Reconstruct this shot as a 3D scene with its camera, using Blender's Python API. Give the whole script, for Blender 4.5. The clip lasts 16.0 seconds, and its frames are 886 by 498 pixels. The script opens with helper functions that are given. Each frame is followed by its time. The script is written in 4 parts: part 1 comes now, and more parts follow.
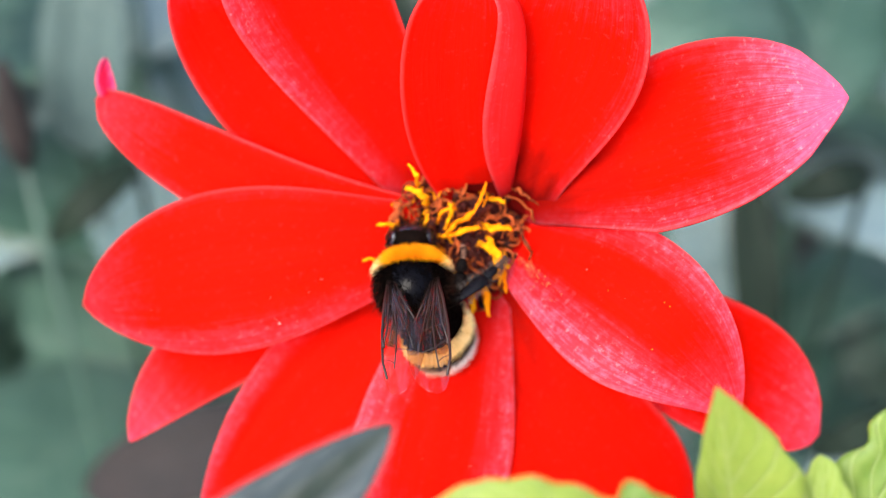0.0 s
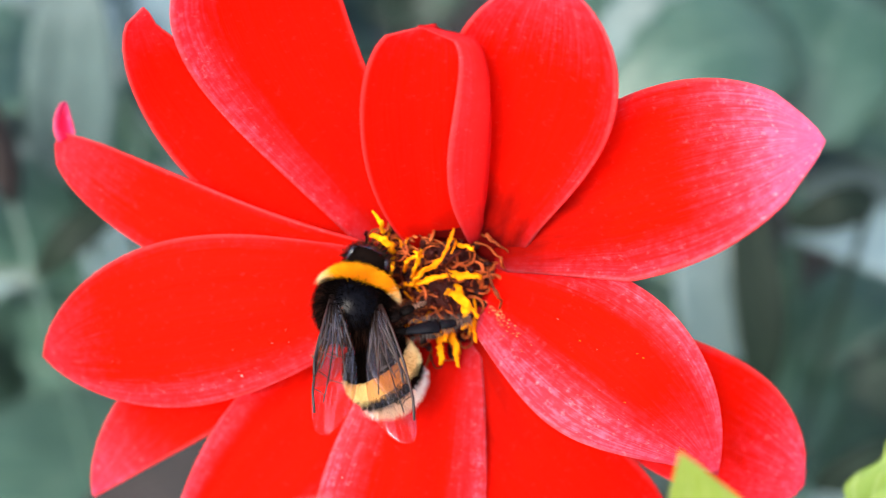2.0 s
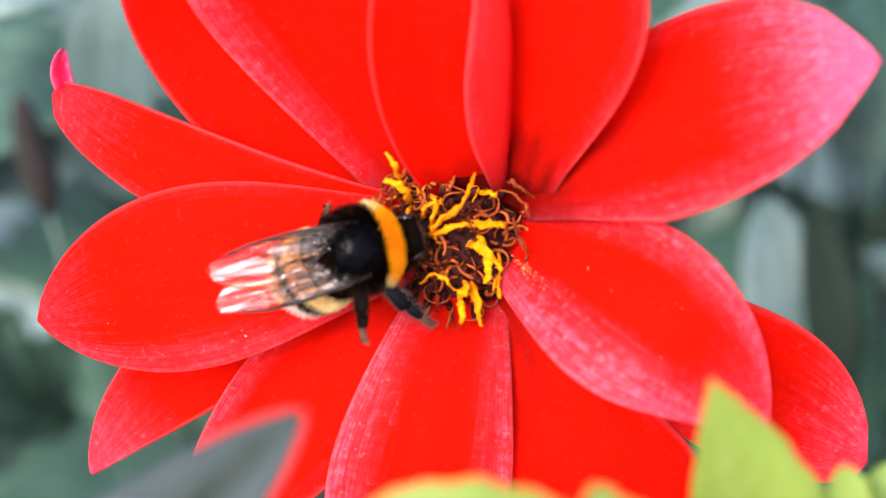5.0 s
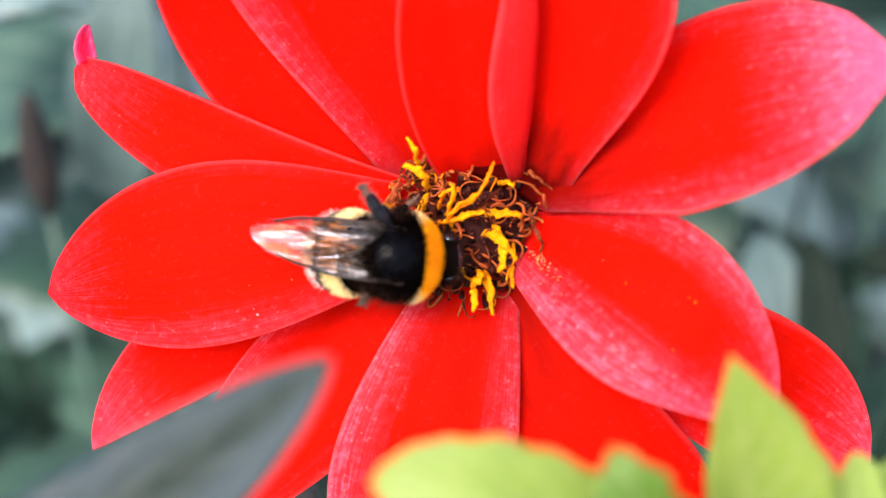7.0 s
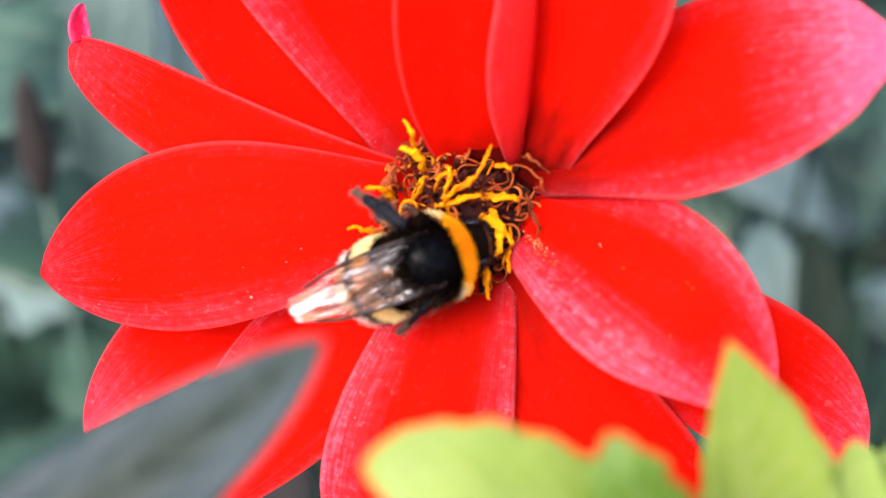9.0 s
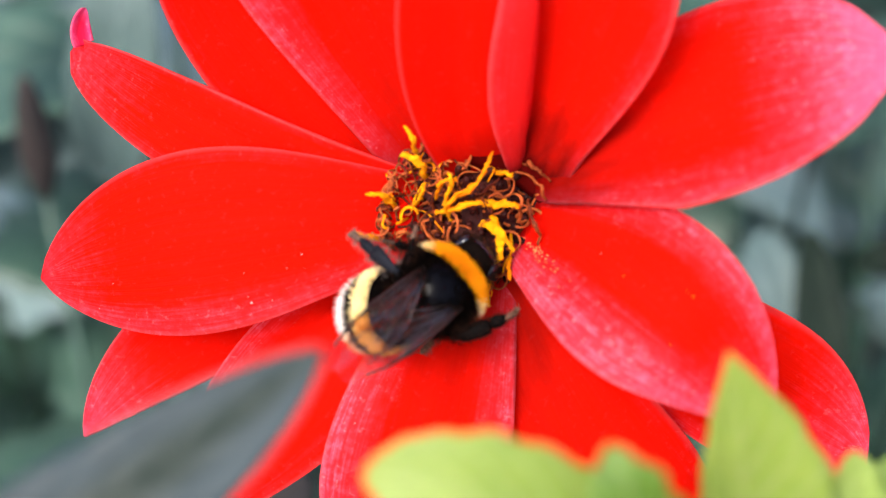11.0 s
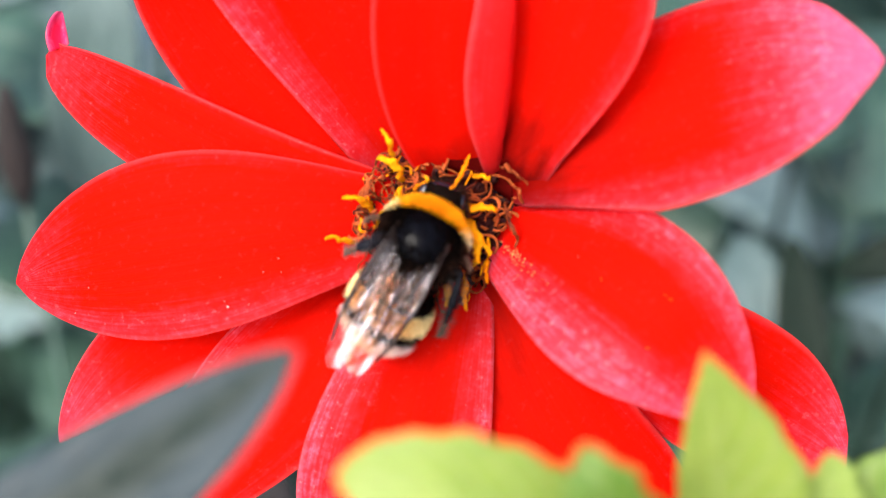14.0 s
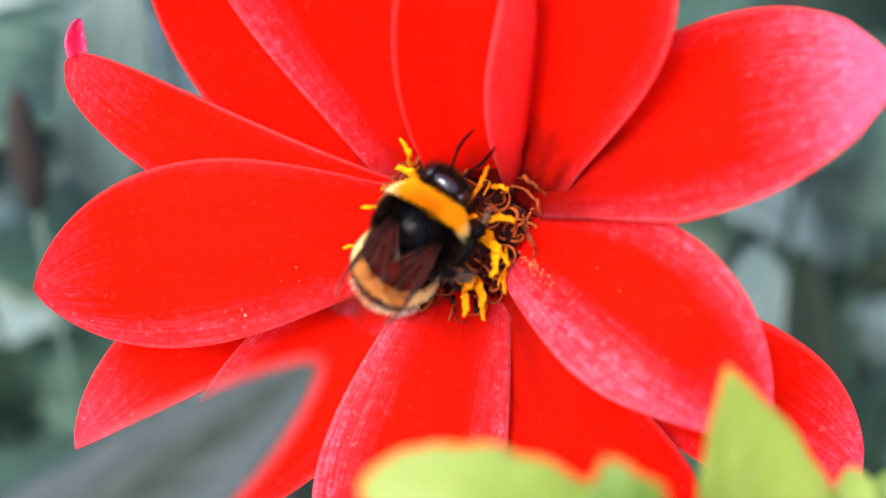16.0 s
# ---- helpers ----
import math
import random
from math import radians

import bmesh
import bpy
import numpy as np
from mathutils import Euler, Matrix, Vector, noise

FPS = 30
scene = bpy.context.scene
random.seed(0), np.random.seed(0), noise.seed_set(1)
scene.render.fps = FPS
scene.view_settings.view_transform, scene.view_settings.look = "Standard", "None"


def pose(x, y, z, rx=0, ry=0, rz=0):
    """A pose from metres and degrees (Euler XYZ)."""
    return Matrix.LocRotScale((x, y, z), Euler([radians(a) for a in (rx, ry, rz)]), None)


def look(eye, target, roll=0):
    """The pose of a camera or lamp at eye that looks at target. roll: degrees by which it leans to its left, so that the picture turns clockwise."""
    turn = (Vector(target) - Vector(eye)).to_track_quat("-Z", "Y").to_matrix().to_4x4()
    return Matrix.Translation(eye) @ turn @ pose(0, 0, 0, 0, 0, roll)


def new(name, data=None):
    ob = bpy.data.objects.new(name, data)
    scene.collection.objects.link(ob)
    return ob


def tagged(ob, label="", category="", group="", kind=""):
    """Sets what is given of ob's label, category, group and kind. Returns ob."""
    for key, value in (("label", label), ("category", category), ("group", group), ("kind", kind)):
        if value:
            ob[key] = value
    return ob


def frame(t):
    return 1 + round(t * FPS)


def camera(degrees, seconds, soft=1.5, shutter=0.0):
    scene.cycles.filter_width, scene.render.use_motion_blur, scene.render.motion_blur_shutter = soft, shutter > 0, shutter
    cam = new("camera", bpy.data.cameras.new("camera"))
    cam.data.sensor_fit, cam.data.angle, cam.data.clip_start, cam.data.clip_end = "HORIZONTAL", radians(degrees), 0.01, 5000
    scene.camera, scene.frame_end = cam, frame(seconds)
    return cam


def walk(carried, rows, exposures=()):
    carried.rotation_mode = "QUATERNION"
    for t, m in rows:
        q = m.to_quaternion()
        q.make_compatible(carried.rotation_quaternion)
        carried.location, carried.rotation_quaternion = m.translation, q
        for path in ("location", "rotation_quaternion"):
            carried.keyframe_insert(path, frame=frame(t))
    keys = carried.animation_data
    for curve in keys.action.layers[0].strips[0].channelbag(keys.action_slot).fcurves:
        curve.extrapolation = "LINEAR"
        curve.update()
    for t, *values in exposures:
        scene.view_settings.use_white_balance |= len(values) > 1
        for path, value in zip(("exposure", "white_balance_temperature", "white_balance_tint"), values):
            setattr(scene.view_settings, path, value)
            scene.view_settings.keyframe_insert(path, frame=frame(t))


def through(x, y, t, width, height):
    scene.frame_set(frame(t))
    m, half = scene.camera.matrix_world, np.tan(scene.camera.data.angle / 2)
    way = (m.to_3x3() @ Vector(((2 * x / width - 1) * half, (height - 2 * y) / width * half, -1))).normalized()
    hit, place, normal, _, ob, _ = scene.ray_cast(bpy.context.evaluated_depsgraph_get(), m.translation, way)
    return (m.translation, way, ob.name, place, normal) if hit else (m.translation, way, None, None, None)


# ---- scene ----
cam = camera(28, 16.0, soft=1.0, shutter=0.5)
PATH = [
    (0, (-0.00468, -0.13883, 0.63831), (-0.00095, -0.01155, 0.51109), -0.76),
    (0.5, (-0.00471, -0.13968, 0.63992), (-0.00034, -0.01163, 0.51350), -0.59),
    (1, (-0.00532, -0.13768, 0.63891), (0.00124, -0.01015, 0.51205), 0.18),
    (1.2, (-0.00433, -0.13582, 0.63823), (0.00318, -0.00856, 0.51115), 0.57),
    (1.5, (-0.00303, -0.13364, 0.63906), (0.00554, -0.00655, 0.51188), 0.65),
    (1.8, (-0.00092, -0.13078, 0.63728), (0.00463, -0.00385, 0.50977), -0.43),
    (2, (0.00192, -0.13156, 0.63673), (0.00292, -0.00362, 0.51013), -2.05),
    (2.2, (0.00365, -0.13118, 0.63509), (0.00143, -0.00238, 0.50937), -3.00),
    (2.5, (0.00629, -0.13216, 0.63426), (0.00269, -0.00243, 0.50953), -3.82),
    (2.8, (0.00804, -0.13178, 0.63295), (0.00139, -0.00078, 0.50969), -4.40),
    (3, (0.00957, -0.13278, 0.63237), (-0.00044, -0.00121, 0.50994), -5.28),
    (3.2, (0.01064, -0.13161, 0.62934), (-0.00290, -0.00034, 0.50693), -6.26),
    (3.5, (0.00922, -0.13184, 0.62894), (-0.00012, -0.00150, 0.50514), -5.67),
    (3.7, (0.00916, -0.13009, 0.62677), (0.00079, -0.00078, 0.50184), -5.77),
    (4, (0.00884, -0.12981, 0.62620), (0.00129, -0.00148, 0.50021), -5.44),
    (4.2, (0.00913, -0.12949, 0.62372), (0.00123, -0.00014, 0.49879), -5.53),
    (6.3, (0.00442, -0.13382, 0.61238), (-0.00120, 0.00393, 0.49664), -1.87),
    (6.5, (0.00424, -0.13475, 0.61206), (-0.00110, 0.00313, 0.49646), -1.49),
    (7, (0.00433, -0.13455, 0.61166), (-0.00101, 0.00313, 0.49583), -1.32),
    (7.5, (0.00375, -0.13449, 0.61117), (-0.00220, 0.00319, 0.49538), -1.26),
    (8, (0.00442, -0.13374, 0.61108), (-0.00092, 0.00308, 0.49425), -1.07),
    (8.5, (0.00395, -0.13307, 0.61117), (-0.00172, 0.00358, 0.49415), -1.01),
    (9, (0.00453, -0.13357, 0.61012), (-0.00066, 0.00341, 0.49346), -0.81),
    (9.2, (0.00502, -0.13359, 0.61110), (0.00016, 0.00284, 0.49378), -0.87),
    (11.5, (0.00446, -0.13315, 0.61039), (-0.00088, 0.00383, 0.49375), -0.45),
    (12, (0.00476, -0.13315, 0.60975), (-0.00025, 0.00377, 0.49302), -0.49),
    (12.5, (0.00470, -0.13411, 0.61095), (-0.00021, 0.00296, 0.49439), -0.21),
    (13, (0.00425, -0.13293, 0.61041), (-0.00085, 0.00443, 0.49419), -0.29),
    (13.5, (0.00457, -0.13329, 0.61037), (0.00089, 0.00428, 0.49435), 0.10),
    (14, (0.00528, -0.13322, 0.60970), (0.00152, 0.00454, 0.49392), -0.15),
    (14.5, (0.00474, -0.13343, 0.61051), (0.00048, 0.00456, 0.49501), -0.16),
    (15, (0.00455, -0.13380, 0.61153), (0.00061, 0.00384, 0.49560), -0.16),
    (15.5, (0.00435, -0.13419, 0.61100), (-0.00027, 0.00353, 0.49519), -0.04),
    (16, (0.00382, -0.13306, 0.61007), (-0.00022, 0.00508, 0.49473), 0.21),
]
walk(cam, [(t, look(e, a, r)) for t, e, a, r in PATH], exposures=[(0, 1.62), (4, 1.62), (6.5, 1.55), (9.5, 1.55), (11.3, 1.40), (12.5, 1.53), (14.5, 1.55), (15, 1.49), (16, 1.55)])
# a close-up lens with its aperture open: focus on the insect
cam.data.dof.use_dof = True
cam.data.dof.focus_distance = 0.178
cam.data.dof.aperture_fstop = 16.0

# ---- daylight: a bright, thinly veiled sky ----
SUN_UP, SUN_ROUND = 50.0, 212.0
world = bpy.data.worlds.new("sky")
scene.world = world
world.use_nodes = True
sky = world.node_tree.nodes.new("ShaderNodeTexSky")
sky.sky_type, sky.sun_disc = "NISHITA", False
sky.air_density, sky.dust_density, sky.ozone_density = 1.0, 3.6, 1.0
sky.sun_elevation, sky.sun_rotation = radians(SUN_UP), radians(SUN_ROUND)
back = world.node_tree.nodes["Background"]
back.inputs["Strength"].default_value = 0.15
world.node_tree.links.new(sky.outputs[0], back.inputs["Color"])
sun_data = bpy.data.lights.new("sun", "SUN")
sun_data.energy, sun_data.angle, sun_data.color = 1.5, radians(30), (1.0, 0.96, 0.9)
sun = new("sun", sun_data)
sun_to = Vector((math.sin(radians(SUN_ROUND)) * math.cos(radians(SUN_UP)), math.cos(radians(SUN_ROUND)) * math.cos(radians(SUN_UP)), math.sin(radians(SUN_UP))))
sun.matrix_world = look(sun_to * 3, (0, 0, 0))

# ---- materials ----
MM = 0.001


class Nodes:
    """A small wrapper to write node materials in few lines."""

    def __init__(self, name):
        self.mat = bpy.data.materials.new(name)
        self.mat.use_nodes = True
        self.tree = self.mat.node_tree
        self.bsdf = self.tree.nodes["Principled BSDF"]
        self.out = self.tree.nodes["Material Output"]

    def add(self, kind, **values):
        node = self.tree.nodes.new("ShaderNode" + kind)
        for key, value in values.items():
            node.inputs[key.replace("_", " ")].default_value = value
        return node

    def link(self, a, b):
        self.tree.links.new(a, b)

    def noise(self, vector, scale, detail=4.0, rough=0.6):
        n = self.add("TexNoise", Scale=scale, Detail=detail, Roughness=rough)
        self.link(vector, n.inputs["Vector"])
        return n.outputs["Fac"]

    def ramp(self, fac, stops):
        r = self.add("ValToRGB")
        cr = r.color_ramp
        while len(cr.elements) < len(stops):
            cr.elements.new(0.5)
        for el, (pos, col) in zip(cr.elements, stops):
            el.position, el.color = pos, (*col, 1) if len(col) == 3 else col
        self.link(fac, r.inputs["Fac"])
        return r.outputs["Color"]

    def mix(self, fac, a, b, blend="MIX"):
        m = self.tree.nodes.new("ShaderNodeMix")
        m.data_type, m.blend_type = "RGBA", blend
        for sock, value in ((m.inputs[0], fac), (m.inputs[6], a), (m.inputs[7], b)):
            if isinstance(value, (tuple, float, int)):
                sock.default_value = (*value, 1) if isinstance(value, tuple) else value
            else:
                self.link(value, sock)
        return m.outputs[2]

    def math(self, op, a, b=0.0, clamp=False):
        m = self.tree.nodes.new("ShaderNodeMath")
        m.operation, m.use_clamp = op, clamp
        for sock, value in zip(m.inputs, (a, b)):
            if isinstance(value, (float, int)):
                sock.default_value = value
            else:
                self.link(value, sock)
        return m.outputs[0]

    def bump(self, height, strength=0.3, distance=0.0002):
        b = self.add("Bump", Strength=strength, Distance=distance)
        self.link(height, b.inputs["Height"])
        self.link(b.outputs[0], self.bsdf.inputs["Normal"])
        return b.outputs[0]

    def coords(self, which="Object"):
        return self.tree.nodes.new("ShaderNodeTexCoord").outputs[which]

    def scaled(self, vector, xyz):
        m = self.add("Mapping", Scale=xyz)
        self.link(vector, m.inputs["Vector"])
        return m.outputs[0]

    def random(self):
        return self.tree.nodes.new("ShaderNodeObjectInfo").outputs["Random"]


def speckled(name, low, high, scale, rough=0.5, bump=0.3, spec=0.5, sheen=0.0, coat=0.0, through=0.0, by_object=0.25):
    """Two tones broken up by noise at two scales, with fine relief."""
    n = Nodes(name)
    c = n.coords()
    coarse, fine = n.noise(c, scale, 3), n.noise(c, scale * 7, 5)
    fac = n.math("ADD", n.math("MULTIPLY", coarse, 0.65), n.math("MULTIPLY", fine, 0.35))
    fac = n.math("ADD", fac, n.math("MULTIPLY", n.math("SUBTRACT", n.random(), 0.5), by_object))
    col = n.ramp(fac, [(0.3, low), (0.7, high)])
    n.link(col, n.bsdf.inputs["Base Color"])
    rgh = n.math("ADD", n.math("MULTIPLY", fine, 0.2), rough - 0.1)
    n.link(rgh, n.bsdf.inputs["Roughness"])
    n.bsdf.inputs["Specular IOR Level"].default_value = spec
    n.bsdf.inputs["Sheen Weight"].default_value = sheen
    n.bsdf.inputs["Coat Weight"].default_value = coat
    if bump:
        n.bump(fine, bump, 0.3 / scale)
    if through:
        t = n.add("BsdfTranslucent")
        n.link(col, t.inputs["Color"])
        m = n.add("MixShader", Fac=through)
        n.link(n.bsdf.outputs[0], m.inputs[1])
        n.link(t.outputs[0], m.inputs[2])
        n.link(m.outputs[0], n.out.inputs["Surface"])
    return n.mat


def petal_material(name, core, rim, rough, sheen):
    """Velvety petal: streaks along its length, specks, a paler rim with its sheen painted in, thin enough to let light
    through.
    """
    n = Nodes(name)
    uv = n.coords("UV")
    sep = n.add("SeparateXYZ")
    n.link(uv, sep.inputs[0])
    streak = n.noise(n.scaled(uv, (2.2, 34, 1)), 1.0, 5, 0.6)
    fine = n.noise(n.scaled(uv, (9, 130, 1)), 1.0, 4, 0.6)
    blotch = n.noise(n.coords(), 210, 3)
    cells = n.noise(n.coords(), 5200, 2)
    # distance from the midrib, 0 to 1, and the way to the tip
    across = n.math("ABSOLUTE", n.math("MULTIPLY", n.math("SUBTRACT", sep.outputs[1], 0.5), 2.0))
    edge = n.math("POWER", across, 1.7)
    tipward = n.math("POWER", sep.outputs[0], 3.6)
    # sheen painted on each petal's two pale margins and tip; shade at its foot
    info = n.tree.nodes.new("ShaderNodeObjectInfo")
    sheen_amount = n.add("SeparateColor")
    n.link(info.outputs["Color"], sheen_amount.inputs[0])
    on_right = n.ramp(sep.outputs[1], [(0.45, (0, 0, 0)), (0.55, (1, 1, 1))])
    margin = n.math("ADD", n.math("MULTIPLY", sheen_amount.outputs[0], n.math("SUBTRACT", 1.0, on_right)), n.math("MULTIPLY", sheen_amount.outputs[1], on_right))
    pale = n.math("MAXIMUM", n.math("MULTIPLY", edge, margin), n.math("MULTIPLY", tipward, sheen_amount.outputs[2]))
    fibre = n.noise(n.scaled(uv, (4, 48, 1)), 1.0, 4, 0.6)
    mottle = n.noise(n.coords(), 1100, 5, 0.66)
    # the painted sheen lies in streaks along the petal, broken by a fine mottling
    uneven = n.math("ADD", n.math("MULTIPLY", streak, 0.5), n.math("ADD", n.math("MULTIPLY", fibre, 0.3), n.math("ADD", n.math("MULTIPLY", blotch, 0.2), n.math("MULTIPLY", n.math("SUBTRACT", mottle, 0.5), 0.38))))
    pale_sheen = n.ramp(n.math("MULTIPLY", pale, n.math("ADD", n.math("MULTIPLY", n.math("SUBTRACT", uneven, 0.5), 2.0), 0.95)), [(0.2, (0, 0, 0)), (0.62, (0.5, 0.5, 0.5)), (1.15, (1, 1, 1))])
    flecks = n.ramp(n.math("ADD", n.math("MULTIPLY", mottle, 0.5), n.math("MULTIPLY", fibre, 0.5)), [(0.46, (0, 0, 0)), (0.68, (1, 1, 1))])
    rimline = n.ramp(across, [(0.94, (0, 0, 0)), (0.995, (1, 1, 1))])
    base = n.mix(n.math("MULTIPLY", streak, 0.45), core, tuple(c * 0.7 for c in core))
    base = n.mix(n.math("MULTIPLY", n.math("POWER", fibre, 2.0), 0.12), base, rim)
    base = n.mix(n.math("MULTIPLY", pale_sheen, 0.95, True), base, rim)
    base = n.mix(n.math("MULTIPLY", flecks, n.math("MULTIPLY", n.math("POWER", pale_sheen, 1.4), 0.8), True), base, (0.92, 0.21, 0.33))
    # towards the tip the painted sheen turns magenta
    base = n.mix(n.math("MULTIPLY", n.math("MULTIPLY", pale_sheen, tipward), n.math("MULTIPLY", sheen_amount.outputs[2], n.math("MULTIPLY", streak, 0.7)), True), base, (0.92, 0.14, 0.32))
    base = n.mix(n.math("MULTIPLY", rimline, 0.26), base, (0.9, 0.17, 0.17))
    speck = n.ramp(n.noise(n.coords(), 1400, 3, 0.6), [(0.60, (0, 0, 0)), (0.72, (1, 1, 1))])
    base = n.mix(n.math("MULTIPLY", speck, n.math("ADD", n.math("MULTIPLY", pale_sheen, 0.45), 0.025), True), base, (0.90, 0.40, 0.44))
    # dark base: the petal's own tone, and shade around the disc painted in
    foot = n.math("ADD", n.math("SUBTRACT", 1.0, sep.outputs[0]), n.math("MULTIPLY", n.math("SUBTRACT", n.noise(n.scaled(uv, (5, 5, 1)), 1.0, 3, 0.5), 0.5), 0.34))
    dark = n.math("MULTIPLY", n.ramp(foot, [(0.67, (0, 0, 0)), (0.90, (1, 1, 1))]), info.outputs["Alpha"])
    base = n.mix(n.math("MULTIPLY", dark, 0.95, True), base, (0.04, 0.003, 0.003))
    n.link(base, n.bsdf.inputs["Base Color"])
    n.link(n.math("ADD", n.math("MULTIPLY", fine, 0.25), rough - 0.12), n.bsdf.inputs["Roughness"])
    n.link(n.math("ADD", n.math("MULTIPLY", pale_sheen, 0.16), 0.01), n.bsdf.inputs["Specular IOR Level"])
    n.bsdf.inputs["Sheen Weight"].default_value = sheen
    n.bsdf.inputs["Sheen Roughness"].default_value = 0.45
    n.bsdf.inputs["Sheen Tint"].default_value = (1.0, 0.55, 0.7, 1)
    h = n.math("ADD", n.math("MULTIPLY", streak, 0.8), n.math("ADD", n.math("MULTIPLY", fine, 0.35), n.math("MULTIPLY", cells, 0.12)))
    n.bump(h, 0.45, 0.0004)
    t = n.add("BsdfTranslucent")
    n.link(base, t.inputs["Color"])
    m = n.add("MixShader", Fac=0.45)
    n.link(n.bsdf.outputs[0], m.inputs[1])
    n.link(t.outputs[0], m.inputs[2])
    n.link(m.outputs[0], n.out.inputs["Surface"])
    return n.mat


def leaf_material(name, low, high, vein, rough, spec, through, band=None):
    """Leaf blade: midrib and side veins in the UV, mottled, glossy."""
    n = Nodes(name)
    uv = n.coords("UV")
    sep = n.add("SeparateXYZ")
    n.link(uv, sep.inputs[0])
    across = n.math("ABSOLUTE", n.math("SUBTRACT", sep.outputs[1], 0.5))
    slant = n.math("FRACT", n.math("MULTIPLY", n.math("SUBTRACT", sep.outputs[0], n.math("MULTIPLY", across, 0.55)), 8.0))
    side = n.math("ABSOLUTE", n.math("SUBTRACT", slant, 0.5))
    lines = n.ramp(n.math("MINIMUM", n.math("MULTIPLY", side, 0.5), n.math("MULTIPLY", across, 1.6)), [(0.012, (1, 1, 1)), (0.045, (0, 0, 0))])
    patch, fine = n.noise(n.coords(), 60, 4), n.noise(n.coords(), 900, 4)
    fac = n.math("ADD", n.math("ADD", n.math("MULTIPLY", patch, 0.7), n.math("MULTIPLY", fine, 0.3)), n.math("MULTIPLY", n.math("SUBTRACT", n.random(), 0.5), 0.3))
    col = n.mix(n.math("MULTIPLY", lines, 0.55), n.ramp(fac, [(0.3, low), (0.72, high)]), vein)
    if band:
        wander = n.math("ADD", across, n.math("MULTIPLY", n.math("SUBTRACT", patch, 0.5), 0.25))
        col = n.mix(n.ramp(wander, [(0.08, (0.9, 0.9, 0.9)), (0.24, (0, 0, 0))]), col, band)
    n.link(col, n.bsdf.inputs["Base Color"])
    n.link(n.math("ADD", n.math("MULTIPLY", fine, 0.2), rough - 0.1), n.bsdf.inputs["Roughness"])
    n.bsdf.inputs["Specular IOR Level"].default_value = spec
    n.bump(n.math("SUBTRACT", n.math("MULTIPLY", fine, 0.3), lines), 0.5, 0.0006)
    t = n.add("BsdfTranslucent")
    n.link(n.mix(0.5, col, tuple(min(1, c * 1.6) for c in high)), t.inputs["Color"])
    m = n.add("MixShader", Fac=through)
    n.link(n.bsdf.outputs[0], m.inputs[1])
    n.link(t.outputs[0], m.inputs[2])
    n.link(m.outputs[0], n.out.inputs["Surface"])
    return n.mat


def wing_material():
    """Amber, almost clear membrane whose pleats mirror the bright sky."""
    n = Nodes("wing membrane")
    n.bsdf.inputs["Base Color"].default_value = (0.30, 0.24, 0.20, 1)
    n.bsdf.inputs["Roughness"].default_value = 0.4
    c = n.coords()
    streak = n.noise(n.scaled(c, (2300, 190, 300)), 1.0, 3, 0.55)
    wrinkle = n.noise(n.scaled(c, (700, 420, 300)), 1.0, 4)
    bent = n.bump(n.math("ADD", n.math("MULTIPLY", streak, 0.6), wrinkle), 0.35, 0.0004)
    clear = n.add("BsdfTransparent", Color=(0.88, 0.75, 0.63, 1))
    m = n.add("MixShader", Fac=0.015)
    n.link(clear.outputs[0], m.inputs[1])
    n.link(n.bsdf.outputs[0], m.inputs[2])
    shine = n.add("BsdfGlossy", Color=(0.90, 0.88, 1.0, 1), Roughness=0.13)
    n.link(bent, shine.inputs["Normal"])
    glint = n.ramp(streak, [(0.47, (0.10, 0.10, 0.10)), (0.60, (1, 1, 1))])
    m2 = n.add("MixShader")
    n.link(n.math("MULTIPLY", glint, 0.082), m2.inputs[0])
    n.link(m.outputs[0], m2.inputs[1])
    n.link(shine.outputs[0], m2.inputs[2])
    n.link(m2.outputs[0], n.out.inputs["Surface"])
    return n.mat


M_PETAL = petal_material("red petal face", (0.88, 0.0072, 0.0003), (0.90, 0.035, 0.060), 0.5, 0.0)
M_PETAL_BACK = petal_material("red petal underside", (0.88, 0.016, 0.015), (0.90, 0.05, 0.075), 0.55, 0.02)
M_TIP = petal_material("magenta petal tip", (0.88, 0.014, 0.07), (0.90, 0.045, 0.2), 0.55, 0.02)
M_DISC = speckled("dark flower disc", (0.012, 0.002, 0.002), (0.05, 0.006, 0.004), 900, 0.7, spec=0.2)
M_BUD = speckled("maroon floret", (0.010, 0.0015, 0.0015), (0.05, 0.006, 0.004), 1500, 0.6, spec=0.15)
M_POLLEN = speckled("golden pollen strand", (0.92, 0.20, 0.001), (1.0, 0.45, 0.003), 1100, 0.6, 0.8, 0.08, through=0.15)
M_SMEAR = speckled("smeared pollen", (0.88, 0.11, 0.04), (0.95, 0.32, 0.12), 900, 0.7, 0.5, 0.05, through=0.2)
M_DUST = speckled("pink dust", (0.85, 0.16, 0.14), (0.92, 0.42, 0.38), 900, 0.7, 0.4, 0.05)
M_STRAND = speckled("orange brown withered strand", (0.08, 0.010, 0.004), (0.46, 0.095, 0.022), 700, 0.55, spec=0.12, through=0.15, by_object=0.6)
M_STEM = speckled("green purple stem", (0.05, 0.07, 0.025), (0.13, 0.17, 0.06), 160, 0.5)
M_LEAF = leaf_material("lime green leaf", (0.085, 0.19, 0.015), (0.34, 0.44, 0.085), (0.44, 0.53, 0.2), 0.45, 0.5, 0.45)
M_GREY = leaf_material("blue grey leaf", (0.006, 0.013, 0.014), (0.030, 0.047, 0.055), (0.017, 0.030, 0.032), 0.5, 0.25, 0.05, band=(0.006, 0.016, 0.010))
